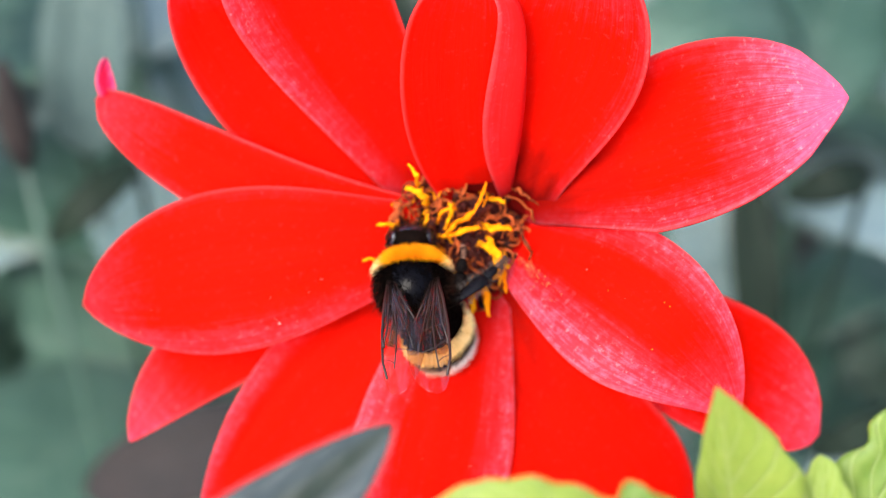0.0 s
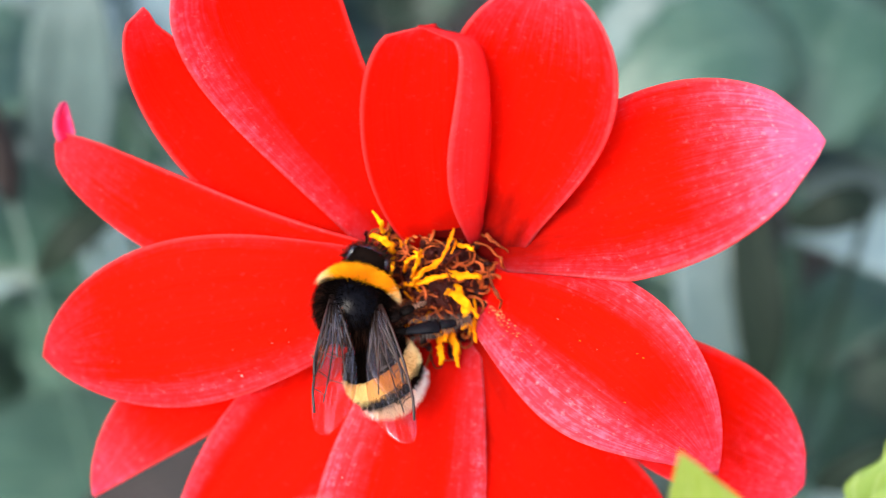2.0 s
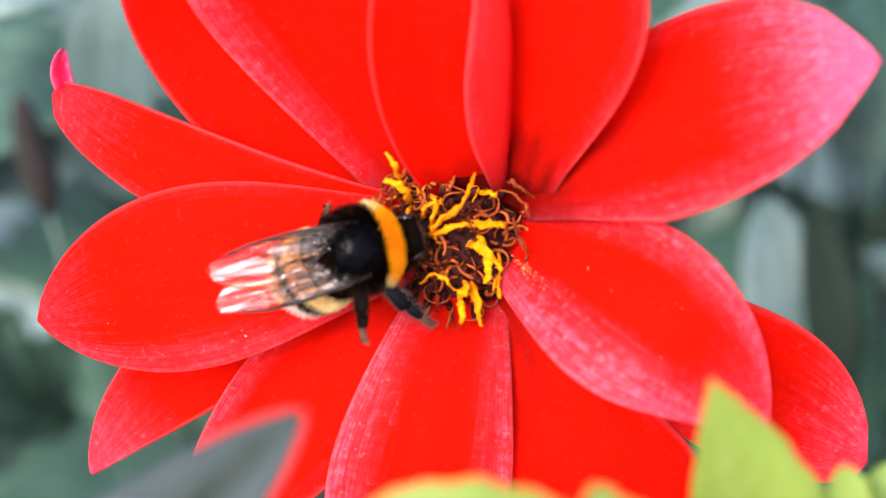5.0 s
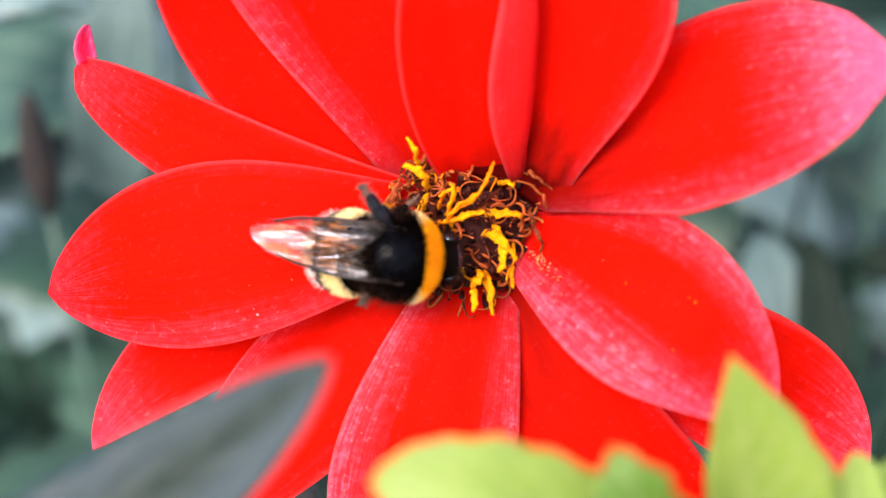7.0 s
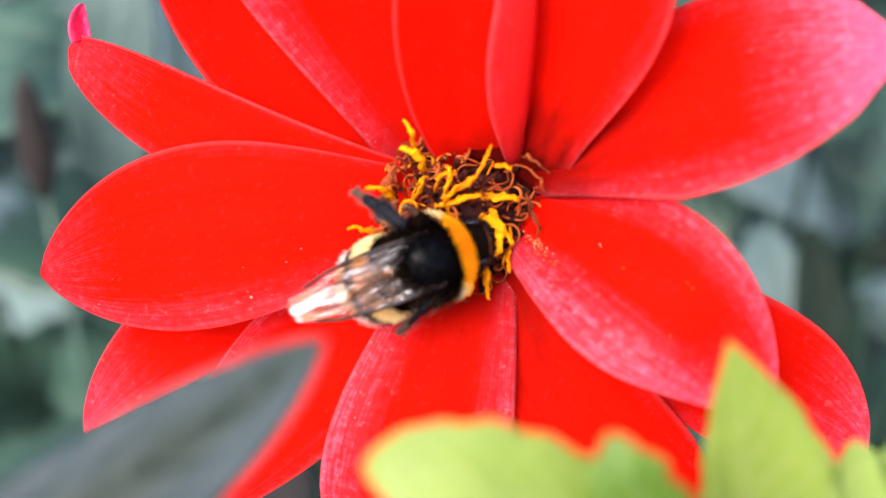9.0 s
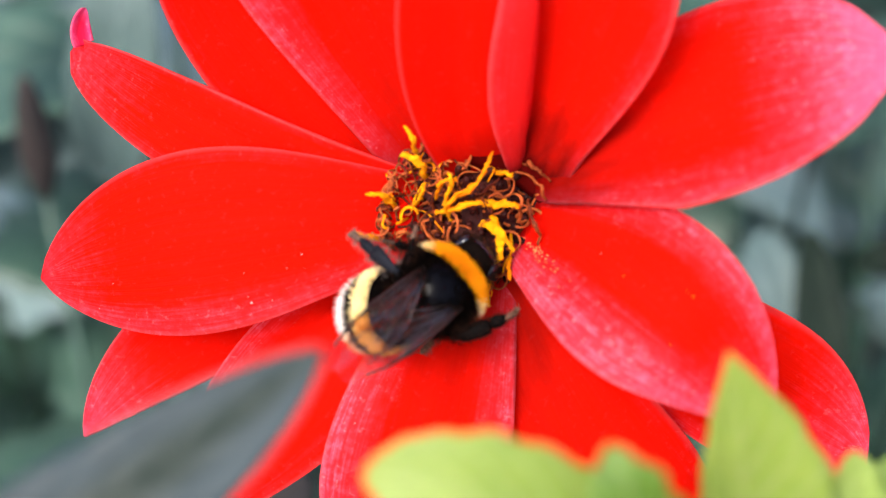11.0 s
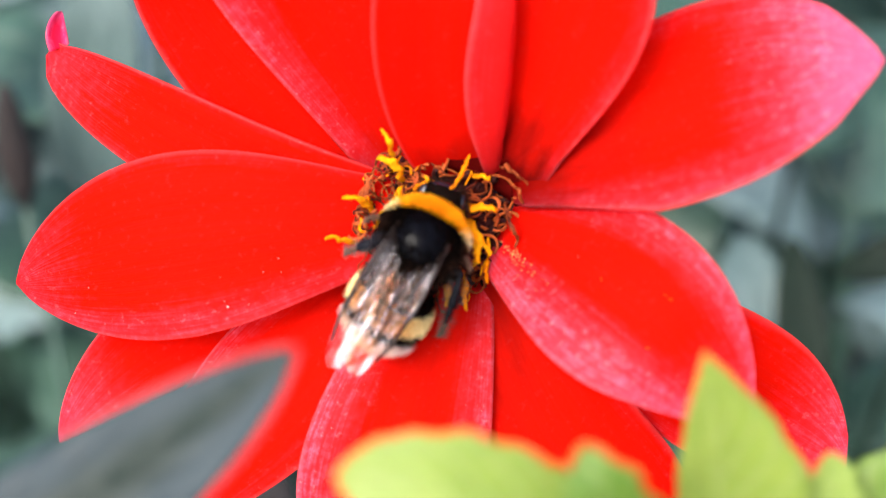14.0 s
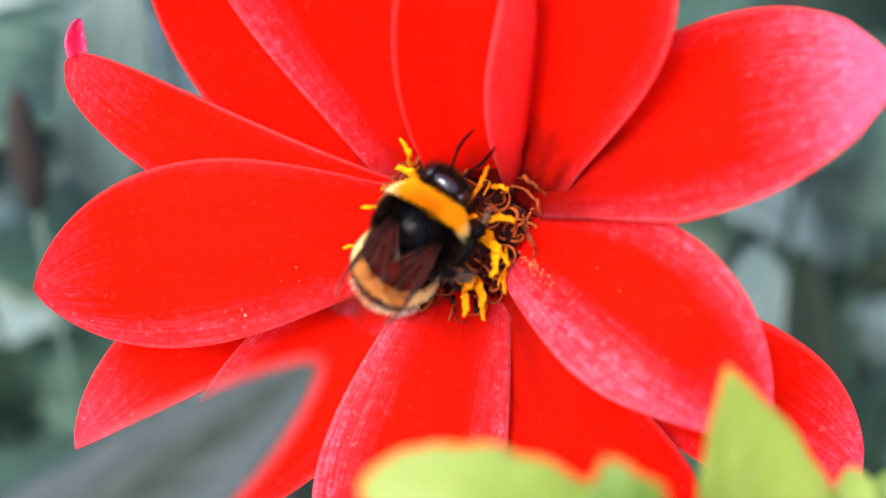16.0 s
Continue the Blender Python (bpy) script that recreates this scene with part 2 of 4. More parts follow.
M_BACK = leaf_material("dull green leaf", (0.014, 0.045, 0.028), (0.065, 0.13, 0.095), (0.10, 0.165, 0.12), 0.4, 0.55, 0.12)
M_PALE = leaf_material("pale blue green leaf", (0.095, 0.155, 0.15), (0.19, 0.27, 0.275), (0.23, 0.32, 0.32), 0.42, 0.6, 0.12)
M_MID = leaf_material("grey green leaf", (0.05, 0.085, 0.08), (0.105, 0.16, 0.158), (0.14, 0.2, 0.195), 0.5, 0.35, 0.1)
# near-black green for leaves that stand in for shaded gaps, and for stalks
M_GAP_DARK = leaf_material("gap-dark green leaf", (0.004, 0.009, 0.006), (0.014, 0.026, 0.016), (0.02, 0.035, 0.022), 0.6, 0.15, 0.05)
M_SOIL = speckled("dark garden soil", (0.018, 0.013, 0.009), (0.06, 0.045, 0.032), 9, 0.9, 0.8)
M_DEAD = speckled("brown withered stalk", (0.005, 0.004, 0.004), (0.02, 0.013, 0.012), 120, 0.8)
M_BLACK = speckled("black chitin", (0.001, 0.0008, 0.0008), (0.004, 0.003, 0.003), 700, 0.3, 0.3, 0.018)
M_EYE = speckled("dark glossy eye", (0.006, 0.007, 0.012), (0.015, 0.016, 0.03), 900, 0.16, 0.05, 0.7, coat=0.4)
M_FUR_BLACK = speckled("black fur", (0.0006, 0.0004, 0.0004), (0.005, 0.0028, 0.002), 300, 0.8, 0, spec=0.02)
M_SHELL = speckled("polished black shell", (0.001, 0.001, 0.002), (0.004, 0.004, 0.006), 900, 0.11, 0.05, 0.05)
M_FUR_GOLD = speckled("golden orange fur", (0.80, 0.27, 0.003), (0.95, 0.45, 0.008), 500, 0.6, 0, spec=0.1, through=0.2)
M_FUR_CREAM = speckled("pale yellow fur", (0.80, 0.60, 0.22), (0.92, 0.80, 0.45), 500, 0.6, 0, through=0.2)
M_FUR_WHITE = speckled("white fur", (0.70, 0.64, 0.60), (0.88, 0.84, 0.8), 500, 0.6, 0, through=0.2)
M_FUR_GREY = speckled("pale leg hair", (0.02, 0.015, 0.013), (0.13, 0.10, 0.085), 500, 0.6, 0)
M_FUR_BROWN = speckled("brown black fur", (0.008, 0.0035, 0.002), (0.035, 0.014, 0.008), 400, 0.7, 0, spec=0.1, through=0.2)
M_SHIN = speckled("blue grey shining shin", (0.003, 0.003, 0.004), (0.012, 0.013, 0.018), 900, 0.3, 0.3, 0.03)
M_FOOT = speckled("dusty brown foot", (0.035, 0.018, 0.012), (0.18, 0.09, 0.06), 700, 0.6, 0.4, 0.2)
M_WING = wing_material()


def clear_material():
    """The underside of the membrane: clear amber."""
    n = Nodes("wing underside")
    clear = n.add("BsdfTransparent", Color=(0.88, 0.75, 0.63, 1))
    n.link(clear.outputs[0], n.out.inputs["Surface"])
    return n.mat


M_CLEAR = clear_material()
M_VEIN = speckled("brown wing vein", (0.006, 0.003, 0.003), (0.03, 0.016, 0.012), 900, 0.4)


# ---- mesh helpers ----
def part(name, bm, material, parent, label=""):
    """Links a bmesh as one mesh object under a thing or part; material may be a list."""
    me = bpy.data.meshes.new(name)
    bm.normal_update()
    bm.to_mesh(me)
    bm.free()
    for m in material if isinstance(material, list) else [material]:
        me.materials.append(m)
    me.shade_smooth()
    ob = new(name, me)
    ob.parent = parent
    return tagged(ob, label)


def thing(name, m, label, category, group="", kind=""):
    ob = new(name)
    ob.empty_display_size = 0.01
    ob.matrix_world = m
    return tagged(ob, label, category, group, kind)


def tube(bm, points, radii, sides=6, flat=1.0):
    """A closed tapered tube along points; flat below 1 squeezes it into a ribbon."""
    pts = [Vector(p) for p in points]
    side = None
    rings = []
    for i, p in enumerate(pts):
        t = (pts[min(i + 1, len(pts) - 1)] - pts[max(i - 1, 0)]).normalized()
        side = t.orthogonal().normalized() if side is None else (side - t * side.dot(t)).normalized()
        up = t.cross(side)
        r = radii[i] if isinstance(radii, (list, tuple)) else radii
        rings.append([bm.verts.new(p + (side * math.cos(a) + up * math.sin(a) * flat) * r) for a in (2 * math.pi * k / sides for k in range(sides))])
    for a, b in zip(rings, rings[1:]):
        for k in range(sides):
            bm.faces.new((a[k], a[(k + 1) % sides], b[(k + 1) % sides], b[k]))
    bm.faces.new(rings[0][::-1])
    bm.faces.new(rings[-1])


def ball(bm, centre, radii, nu=20, nv=14, bulge=lambda d: 1.0):
    """An ellipsoid, shaped by bulge(direction)."""
    c = Vector(centre)
    rows = []
    for j in range(1, nv):
        th = math.pi * j / nv
        row = []
        for i in range(nu):
            ph = 2 * math.pi * i / nu
            d = Vector((math.sin(th) * math.cos(ph), math.cos(th), math.sin(th) * math.sin(ph)))
            row.append(bm.verts.new(c + Vector((d.x * radii[0], d.y * radii[1], d.z * radii[2])) * bulge(d)))
        rows.append(row)
    front = bm.verts.new(c + Vector((0, radii[1], 0)) * bulge(Vector((0, 1, 0))))
    rear = bm.verts.new(c - Vector((0, radii[1], 0)) * bulge(Vector((0, -1, 0))))
    for a, b in zip(rows, rows[1:]):
        for i in range(nu):
            bm.faces.new((a[i], b[i], b[(i + 1) % nu], a[(i + 1) % nu]))
    for i in range(nu):
        bm.faces.new((front, rows[0][i], rows[0][(i + 1) % nu]))
        bm.faces.new((rear, rows[-1][(i + 1) % nu], rows[-1][i]))


def bow(a, b, c, s):
    """The point at s on the curve from a by b (at half way) to c."""
    ctrl = 2 * b - (a + c) / 2
    return a * (1 - s) ** 2 + ctrl * 2 * s * (1 - s) + c * s * s


def blade(base, mid, tip, width_l, width_r, face, ns, nv, thick, outline, cup=0.3, fold_l=(2, 0), fold_r=(2, 0), tip_curl=(2, 0), hook=(2, (0, 0, 0)), pleat=0.0, twist=0.0, seed=0):
    """A petal or leaf blade as a thin closed sheet, in millimetres. outline(s, side) is the half-width from 0 to 1;
    cup bends it across; fold=(start, radians) rolls a margin inward; tip_curl=(start, radians) curls the end; hook=(start, offset) swings it aside; twist in radians."""
    a, b, c = Vector(base), Vector(mid), Vector(tip)
    pts = [bow(a, b, c, i / ns) + Vector(hook[1]) * (max(0.0, i / ns - hook[0]) / max(1e-6, 1 - hook[0])) ** 2 for i in range(ns + 1)]
    face = Vector(face)
    grid, norms = [], []
    p = pts[0].copy()
    for i in range(ns + 1):
        s = i / ns
        t = (pts[min(i + 1, ns)] - pts[max(i - 1, 0)]).normalized()
        n = (face - t * face.dot(t)).normalized()
        side = t.cross(n)
        n, side = n * math.cos(twist * (s - 0.5)) + side * math.sin(twist * (s - 0.5)), side * math.cos(twist * (s - 0.5)) - n * math.sin(twist * (s - 0.5))
        bend = tip_curl[1] * max(0.0, (s - tip_curl[0]) / max(1e-6, 1 - tip_curl[0])) if tip_curl[0] < 1 else 0.0
        if i:
            step = (pts[i] - pts[i - 1]).length
            if bend:
                p = p + (t * math.cos(bend) + n * math.sin(bend)) * step
            else:
                p = pts[i].copy()
        n2 = n * math.cos(bend) - t * math.sin(bend)
        row = [None] * (2 * nv + 1)
        for sign, width, fold in ((-1, width_l, fold_l), (1, width_r, fold_r)):
            w = width * outline(s, sign) / nv
            x = z = 0.0
            for k in range(nv + 1):
                v = k / nv
                th = cup * v + fold[1] * min(1.0, max(0.0, (v - (fold[0](s) if callable(fold[0]) else fold[0])) / 0.18))
                if k:
                    x += math.cos(th) * w
                    z += math.sin(th) * w
                wob = pleat * (math.cos(v * 10.0) * 0.6 + noise.noise(Vector((s * 5, v * 3 * sign, seed * 7.1)))) * math.sin(math.pi * min(1, s * 1.05))
                row[nv + sign * k] = (p + side * (x * sign) + n2 * (z + wob), n2 * math.cos(th) - side * (math.sin(th) * sign))
        grid.append([q for q, _ in row])
        norms.append([m for _, m in row])
    blade.surface = [[(grid[i][k], norms[i][k]) for k in range(2 * nv + 1)] for i in range(ns + 1)]
    bm = bmesh.new()
    uv = bm.loops.layers.uv.new("UVMap")
    cols = 2 * nv + 1
    tops = [[bm.verts.new((grid[i][k] + norms[i][k] * thick / 2) * MM) for k in range(cols)] for i in range(ns + 1)]
    lows = [[bm.verts.new((grid[i][k] - norms[i][k] * thick / 2) * MM) for k in range(cols)] for i in range(ns + 1)]
    where = {}
    for i in range(ns + 1):
        for k in range(cols):
            where[tops[i][k]] = where[lows[i][k]] = (i / ns, k / (cols - 1))

    def quad(vs, m):
        f = bm.faces.new(vs)
        f.material_index = m
        for lp in f.loops:
            lp[uv].uv = where[lp.vert]

    for i in range(ns):
        for k in range(cols - 1):
            quad((tops[i][k], tops[i][k + 1], tops[i + 1][k + 1], tops[i + 1][k]), 0)
            quad((lows[i][k], lows[i + 1][k], lows[i + 1][k + 1], lows[i][k + 1]), 1)
        quad((tops[i][0], tops[i + 1][0], lows[i + 1][0], lows[i][0]), 0)
        quad((tops[i][-1], lows[i][-1], lows[i + 1][-1], tops[i + 1][-1]), 0)
    for k in range(cols - 1):
        quad((tops[0][k], lows[0][k], lows[0][k + 1], tops[0][k + 1]), 0)
        quad((tops[-1][k], tops[-1][k + 1], lows[-1][k + 1], lows[-1][k]), 0)
    return bm


def petal_outline(p, q, foot):
    top = (p / (p + q)) ** p * (q / (p + q)) ** q
    return lambda s, side: max(0.015, s**p * (1 - s) ** q / top * (1 - foot * (1 - s) ** 3) + foot * (1 - s) ** 3)


def lapped(base_shape, side, line, flap, total):
    """An outline whose margin on one side is folded back along a line; returns it and where the fold starts."""

    def wide(s):
        return line * base_shape(s, side) + flap(s)

    def shape(s, which):
        return wide(s) / total if which == side else base_shape(s, which)

    def start(s):
        return line * base_shape(s, side) / wide(s) - 0.09

    return shape, start


# ---- ground ----
def make_ground():
    bm = bmesh.new()
    rings = [0.0, 0.2, 0.4, 0.6, 0.8, 1.0, 1.3, 1.7, 2.5, 4, 8, 20, 60, 200, 1000]
    last = None
    for r in rings:
        if r == 0:
            last = [bm.verts.new((0, 0.5, 0))]
            continue
        ring = []
        for k in range(48):
            a = 2 * math.pi * k / 48
            x, y = r * math.cos(a), 0.5 + r * math.sin(a)
            ring.append(bm.verts.new((x, y, 0.012 * noise.noise(Vector((x * 9, y * 9, 0))) if r < 3 else 0)))
        for k in range(48):
            if len(last) == 1:
                bm.faces.new((last[0], ring[k], ring[(k + 1) % 48]))
            else:
                bm.faces.new((last[k], ring[k], ring[(k + 1) % 48], last[(k + 1) % 48]))
        last = ring
    g = part("ground", bm, M_SOIL, None)
    tagged(g, "dark bare garden soil under the plants", "soil", kind="structure")


make_ground()

# ---- the red flower; its own x is across, y up the bloom, z out of its face ----
BLOOM = pose(0, 0, 0.5, 50, 0, 0)
INTO = BLOOM.inverted()


def make_flower():
    f = thing("dahlia_flower", BLOOM, "open single dahlia with scarlet petals and golden strands on its disc", "flower")
    oval = petal_outline(0.62, 0.55, 0.30)
    pointed = petal_outline(0.70, 0.80, 0.28)
    blunt = petal_outline(0.70, 0.42, 0.25)
    seeds = iter(range(20))
    faces = []

    # four amounts per petal: painted sheen at left, right and tip, shade at foot
    def petal(base, mid, tip, wl, wr, face=(0, 0, 1), shape=oval, label="", sheen_shade=(0.3, 0.3, 0.3, 0.3), **more):
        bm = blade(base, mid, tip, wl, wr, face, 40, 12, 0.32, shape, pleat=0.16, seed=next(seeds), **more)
        part("petal", bm, [M_PETAL, M_PETAL_BACK], f, label).color = sheen_shade
        faces.append(blade.surface)

    top_shape, top_fold = lapped(petal_outline(0.55, 0.24, 0.30), 1, 6.5, lambda s: 0.5 + 3.6 * math.sin(math.pi * (0.04 + 0.8 * s)) ** 1.5, 10)
    def hooked(s, side):
        """Narrow, with its inner margin hollowed before the tip."""
        w = petal_outline(0.30, 0.36, 0.45)(s, side)
        return w * (1 - 0.75 * max(0.0, min(1.0, (s - 0.70) / 0.22)) ** 1.5) if side > 0 else w * (1 + 0.75 * (1 - s))

    def drawn(s, side):
        """Broad, drawn out to a point, narrower at the foot of its lower side."""
        w = petal_outline(0.66, 0.73, 0.38)(s, side)
        w *= 1 - 0.22 * max(0.0, (s - 0.86) / 0.14) ** 0.7 if s < 1 else 0.5
        return w * (1 - 0.35 * max(0.0, 1 - s / 0.35)) if side > 0 else w

    def square(s, side):
        """Tapers from a round flank to a broad cut end."""
        w = petal_outline(0.60, 0.62, 0.40)(s, side) if side > 0 else petal_outline(0.66, 0.34, 0.40)(s, side)
        return max(w, 0.20 if s > 0.8 else 0.0)

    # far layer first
    petal((-3, -1, -4), (-25.1, -9.8, -9), (-37.2, -22.0, -7.5), 6.0, 5.2, shape=petal_outline(0.61, 0.82, 0.45), cup=0.2, fold_l=(0.85, 0.7), sheen_shade=(0.25, 0.5, 0.9, 0.2))
    petal((7, -0.5, -2.5), (24.7, -15.6, -2), (41.6, -23.2, -3.5), 11.0, 4.3, shape=petal_outline(0.85, 0.55, 0.40), cup=0.2, sheen_shade=(0.3, 0.5, 0.8, 0.3))
    petal((5, -3, -0.4), (14.6, -24.1, -1), (28.5, -34.8, -10.5), 9.6, 10, shape=petal_outline(0.86, 0.72, 0.50), cup=0.2, sheen_shade=(0.3, 0.25, 0.35, 0.6))
    petal((-2.5, -3, -2), (-16.6, -14.8, -4), (-30.3, -33.8, -12), 9.6, 5.3, shape=petal_outline(0.74, 0.86, 0.45), cup=0.15, sheen_shade=(0.35, 0.8, 0.4, 0.3))
    petal((0.8, 4.6, -4.6), (-12.6, 25.8, 6), (-13.7, 35.2, 13), 9.4, 8.3, face=(0.2, -0.5, 1), shape=petal_outline(0.77, 0.40, 0.5), cup=0.45, label="scarlet petal with a raised margin, sheen painted in", sheen_shade=(0.85, 0.25, 0.5, 0.35))
    petal((-0.3, 4.4, -4.8), (-18.6, 18.6, -1), (-26.4, 31.0, 7), 5.4, 3.2, face=(0.3, -0.4, 1), shape=hooked, cup=0.35, label="narrow scarlet petal with an incurled tip", sheen_shade=(0.3, 0.25, 0.45, 0.3))
    petal((6, 4.5, 0.5), (11, 16.7, 10.5), (14.1, 31.4, 20), 8.8, 9.2, face=(-0.35, -0.6, 1), shape=petal_outline(1.2, 0.57, 0.65), cup=0.55, sheen_shade=(0.25, 0.4, 0.6, 0.95))
    petal((-0.5, 2.4, -2.6), (-18, 5.9, 1), (-38.6, 18.1, -7.4), 5.0, 5.0, face=(0.1, -0.35, 1), cup=0.3, shape=square, label="scarlet petal with its tip curled up", sheen_shade=(0.35, 0.3, 0.5, 0.2))
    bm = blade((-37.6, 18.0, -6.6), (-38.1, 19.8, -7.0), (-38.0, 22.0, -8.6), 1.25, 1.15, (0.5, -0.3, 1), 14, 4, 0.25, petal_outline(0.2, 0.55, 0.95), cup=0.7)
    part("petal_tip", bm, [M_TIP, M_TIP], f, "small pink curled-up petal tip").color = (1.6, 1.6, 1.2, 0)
    petal((4.3, 4.5, -1.5), (2.4, 13.8, 9.5), (3, 27.6, 19.5), 7.2, 10, face=(0, -0.7, 1), shape=top_shape, cup=0.35, fold_r=(top_fold, 2.75), label="scarlet petal with one margin folded over", sheen_shade=(0.15, 0.35, 0.3, 0.35))
    petal((2.7, -4.2, 0), (-2.2, -23.1, 2.2), (-4.2, -36.9, -5.5), 8.5, 9.6, shape=petal_outline(0.64, 0.54, 0.42), cup=-0.15, sheen_shade=(0.9, 1.0, 1.1, 0.3))
    petal((7.8, 0.8, 1), (20.8, -6.3, 13), (30.1, -18.9, 9), 6.8, 9.8, face=(-0.1, 0.2, 1), shape=petal_outline(0.73, 1.0, 0.45), cup=0.1, sheen_shade=(1.0, 1.7, 1.0, 0.1))
    petal((-2.5, 0.8, 1), (-22.1, -1.6, 3), (-41.4, -5.8, -6), 8.8, 9.1, shape=petal_outline(0.90, 0.73, 0.45), cup=-0.1, sheen_shade=(0.62, 0.3, 0.5, 0.03))
    petal((8.3, 4.9, 1.8), (25.6, 12.1, 13), (39.8, 15.1, 19), 9.4, 10.2, face=(0, 0.45, 1), shape=drawn, cup=0.25, sheen_shade=(0.4, 0.68, 2.2, 0.7))
    return f, faces


flower, petal_faces = make_flower()


def make_disc(f):
    rng = random.Random(4)
    centre, rad = Vector((1.6, 0.5, -2.7)), 7.3
    bm = bmesh.new()
    ball(bm, (0, 0, 0), (rad * MM, 4.8 * MM, rad * MM), 28, 16, lambda d: 1 + 0.05 * noise.noise(d * 6))
    bmesh.ops.rotate(bm, verts=bm.verts, cent=(0, 0, 0), matrix=Matrix.Rotation(radians(90), 3, "X"))
    bmesh.ops.translate(bm, verts=bm.verts, vec=centre * MM)
    disc = part("disc", bm, M_DISC, f, "dark maroon domed flower disc")

    def dome(r, a, lift=0.0):
        z = 4.8 * math.sqrt(max(0.0, 1 - (r / rad) ** 2))
        return centre + Vector((r * math.cos(a), r * math.sin(a), z + lift))

    # small tubular florets, packed in spirals
    bm = bmesh.new()
    tube(bm, [(0, 0, -0.4 * MM), (0, 0, 0.5 * MM), (0, 0, 1.2 * MM), (0, 0, 1.7 * MM), (0, 0, 1.9 * MM)], [0.30 * MM, 0.36 * MM, 0.48 * MM, 0.40 * MM, 0.12 * MM], 7)
    first = part("floret", bm, M_BUD, f)
    for i in range(110):
        r, a = rad * 0.98 * math.sqrt((i + 0.5) / 110), i * 2.39996
        p = dome(r, a)
        out = Vector((p.x - centre.x, p.y - centre.y, 5.0)) + Vector((rng.uniform(-1, 1), rng.uniform(-1, 1), 0)) * 1.5
        ob = first if i == 0 else new("floret", first.data)
        ob.parent = f
        k = rng.uniform(0.5, 0.95)
        ob.matrix_basis = Matrix.Translation(p * MM) @ out.to_track_quat("Z", "Y").to_matrix().to_4x4() @ Matrix.Diagonal((k, k, k * rng.uniform(0.8, 1.3), 1))

    def strand(a, b, c, r, material=M_POLLEN, name="pollen_strand"):
        bm = bmesh.new()
        a, b, c = Vector(a), Vector(b), Vector(c)
        pts, radii = [], []
        for i in range(33):
            s = i / 32
            p = bow(a, b, c, s) + noise.noise_vector(a * 0.7 + Vector((s * 4, 0, 0))) * (0.3 if material == M_POLLEN else 0.75)
            pts.append(p * MM)
            radii.append(r * 0.58 * MM * (0.5 + 0.5 * math.sin(math.pi * min(1, 0.15 + s * 0.85))) * (1 + 0.35 * noise.noise(a + Vector((s * 9, 3, 1)))))
        tube(bm, pts, radii, 8, 0.55)
        for v in bm.verts:
            v.co += (noise.noise_vector(v.co * 3000) * 0.26 + noise.noise_vector(v.co * 1000) * 0.35) * r * MM
        part(name, bm, material, f)

    # golden, pollen-dusted strands
    strand((-3.1, 6.9, 3.0), (-3.3, 8.0, 6.4), (-4.1, 9.3, 6.2), 0.45)
    strand((-2.2, 4.7, 3.0), (-2.9, 6.2, 5.5), (-4.5, 6.7, 5.0), 0.75)
    strand((-0.1, 2.4, 3.0), (2.5, 3.9, 6.0), (4.1, 7.1, 5.0), 0.70)
    strand((-1.1, 1.2, 3.0), (1.3, 2.0, 5.5), (3.2, 2.4, 5.5), 0.80)
    strand((3.4, 2.4, 3.0), (5.3, 2.2, 5.5), (7.0, 2.0, 5.0), 0.75)
    strand((3.1, 0.5, 3.0), (4.8, -0.3, 5.5), (6.3, -2.2, 5.0), 0.80)
    strand((-1.1, 2.8, 3.0), (-0.5, 4.1, 5.5), (0.8, 4.4, 5.0), 0.60)
    strand((4.7, 5.4, 2.5), (5.5, 5.2, 5.0), (6.4, 5.0, 4.5), 0.50)
    strand((-5.1, 1.9, 2.0), (-6.0, 2.7, 4.5), (-7.6, 3.0, 5.0), 0.55)
    strand((-5.8, -1.4, 1.5), (-7.6, -1.0, 4.0), (-9.3, -0.8, 4.5), 0.45)
    strand((-3.0, 2.2, 3.0), (-2.4, 3.2, 5.5), (-2.2, 4.0, 5.5), 0.60)
    strand((0.3, 0.6, 3.0), (0.1, 2.4, 5.5), (1.9, 3.5, 5.5), 0.70)
    strand((3.3, -3.4, 2.5), (3.8, -4.7, 4.5), (4.1, -7.4, 4.0), 0.70)
    strand((2.0, -3.9, 2.5), (2.3, -5.2, 4.5), (2.2, -7.0, 4.0), 0.60)
    strand((6.0, -2.9, 2.0), (5.9, -3.6, 4.0), (6.0, -5.0, 3.8), 0.50)
    strand((-1.6, -3.3, 3.0), (0.1, -2.4, 5.0), (1.3, -3.4, 5.0), 0.50)
    strand((2.5, -3.1, 3.0), (2.9, -3.9, 5.5), (2.1, -4.7, 4.5), 0.60)
    strand((4.1, 1.2, 3.0), (5.0, -1.4, 5.6), (4.6, -3.2, 5.0), 0.65)
    strand((-0.5, 2.0, 3.0), (0.3, 4.0, 5.5), (-0.1, 5.1, 5.5), 0.60)
    # withered, curling strands
    strand((7.4, 2.6, 2.5), (8.1, 1.1, 5.0), (8.6, -1.6, 4.5), 0.36, M_STRAND, "withered_strand")
    strand((6.5, 6.4, 2.0), (8.0, 5.9, 5.0), (9.8, 4.3, 4.5), 0.36, M_STRAND, "withered_strand")
    strand((6.3, 5.5, 2.0), (8.6, 4.4, 5.0), (8.9, 2.8, 4.5), 0.36, M_STRAND, "withered_strand")
    for i in range(210):
        ring = i % 4
        a = rng.uniform(0, 2 * math.pi)
        r = min(6.9, (6.3, 5.5, 4.2, 2.6)[ring] + rng.uniform(-0.8, 0.8))
        p = dome(r, a, 0.5)
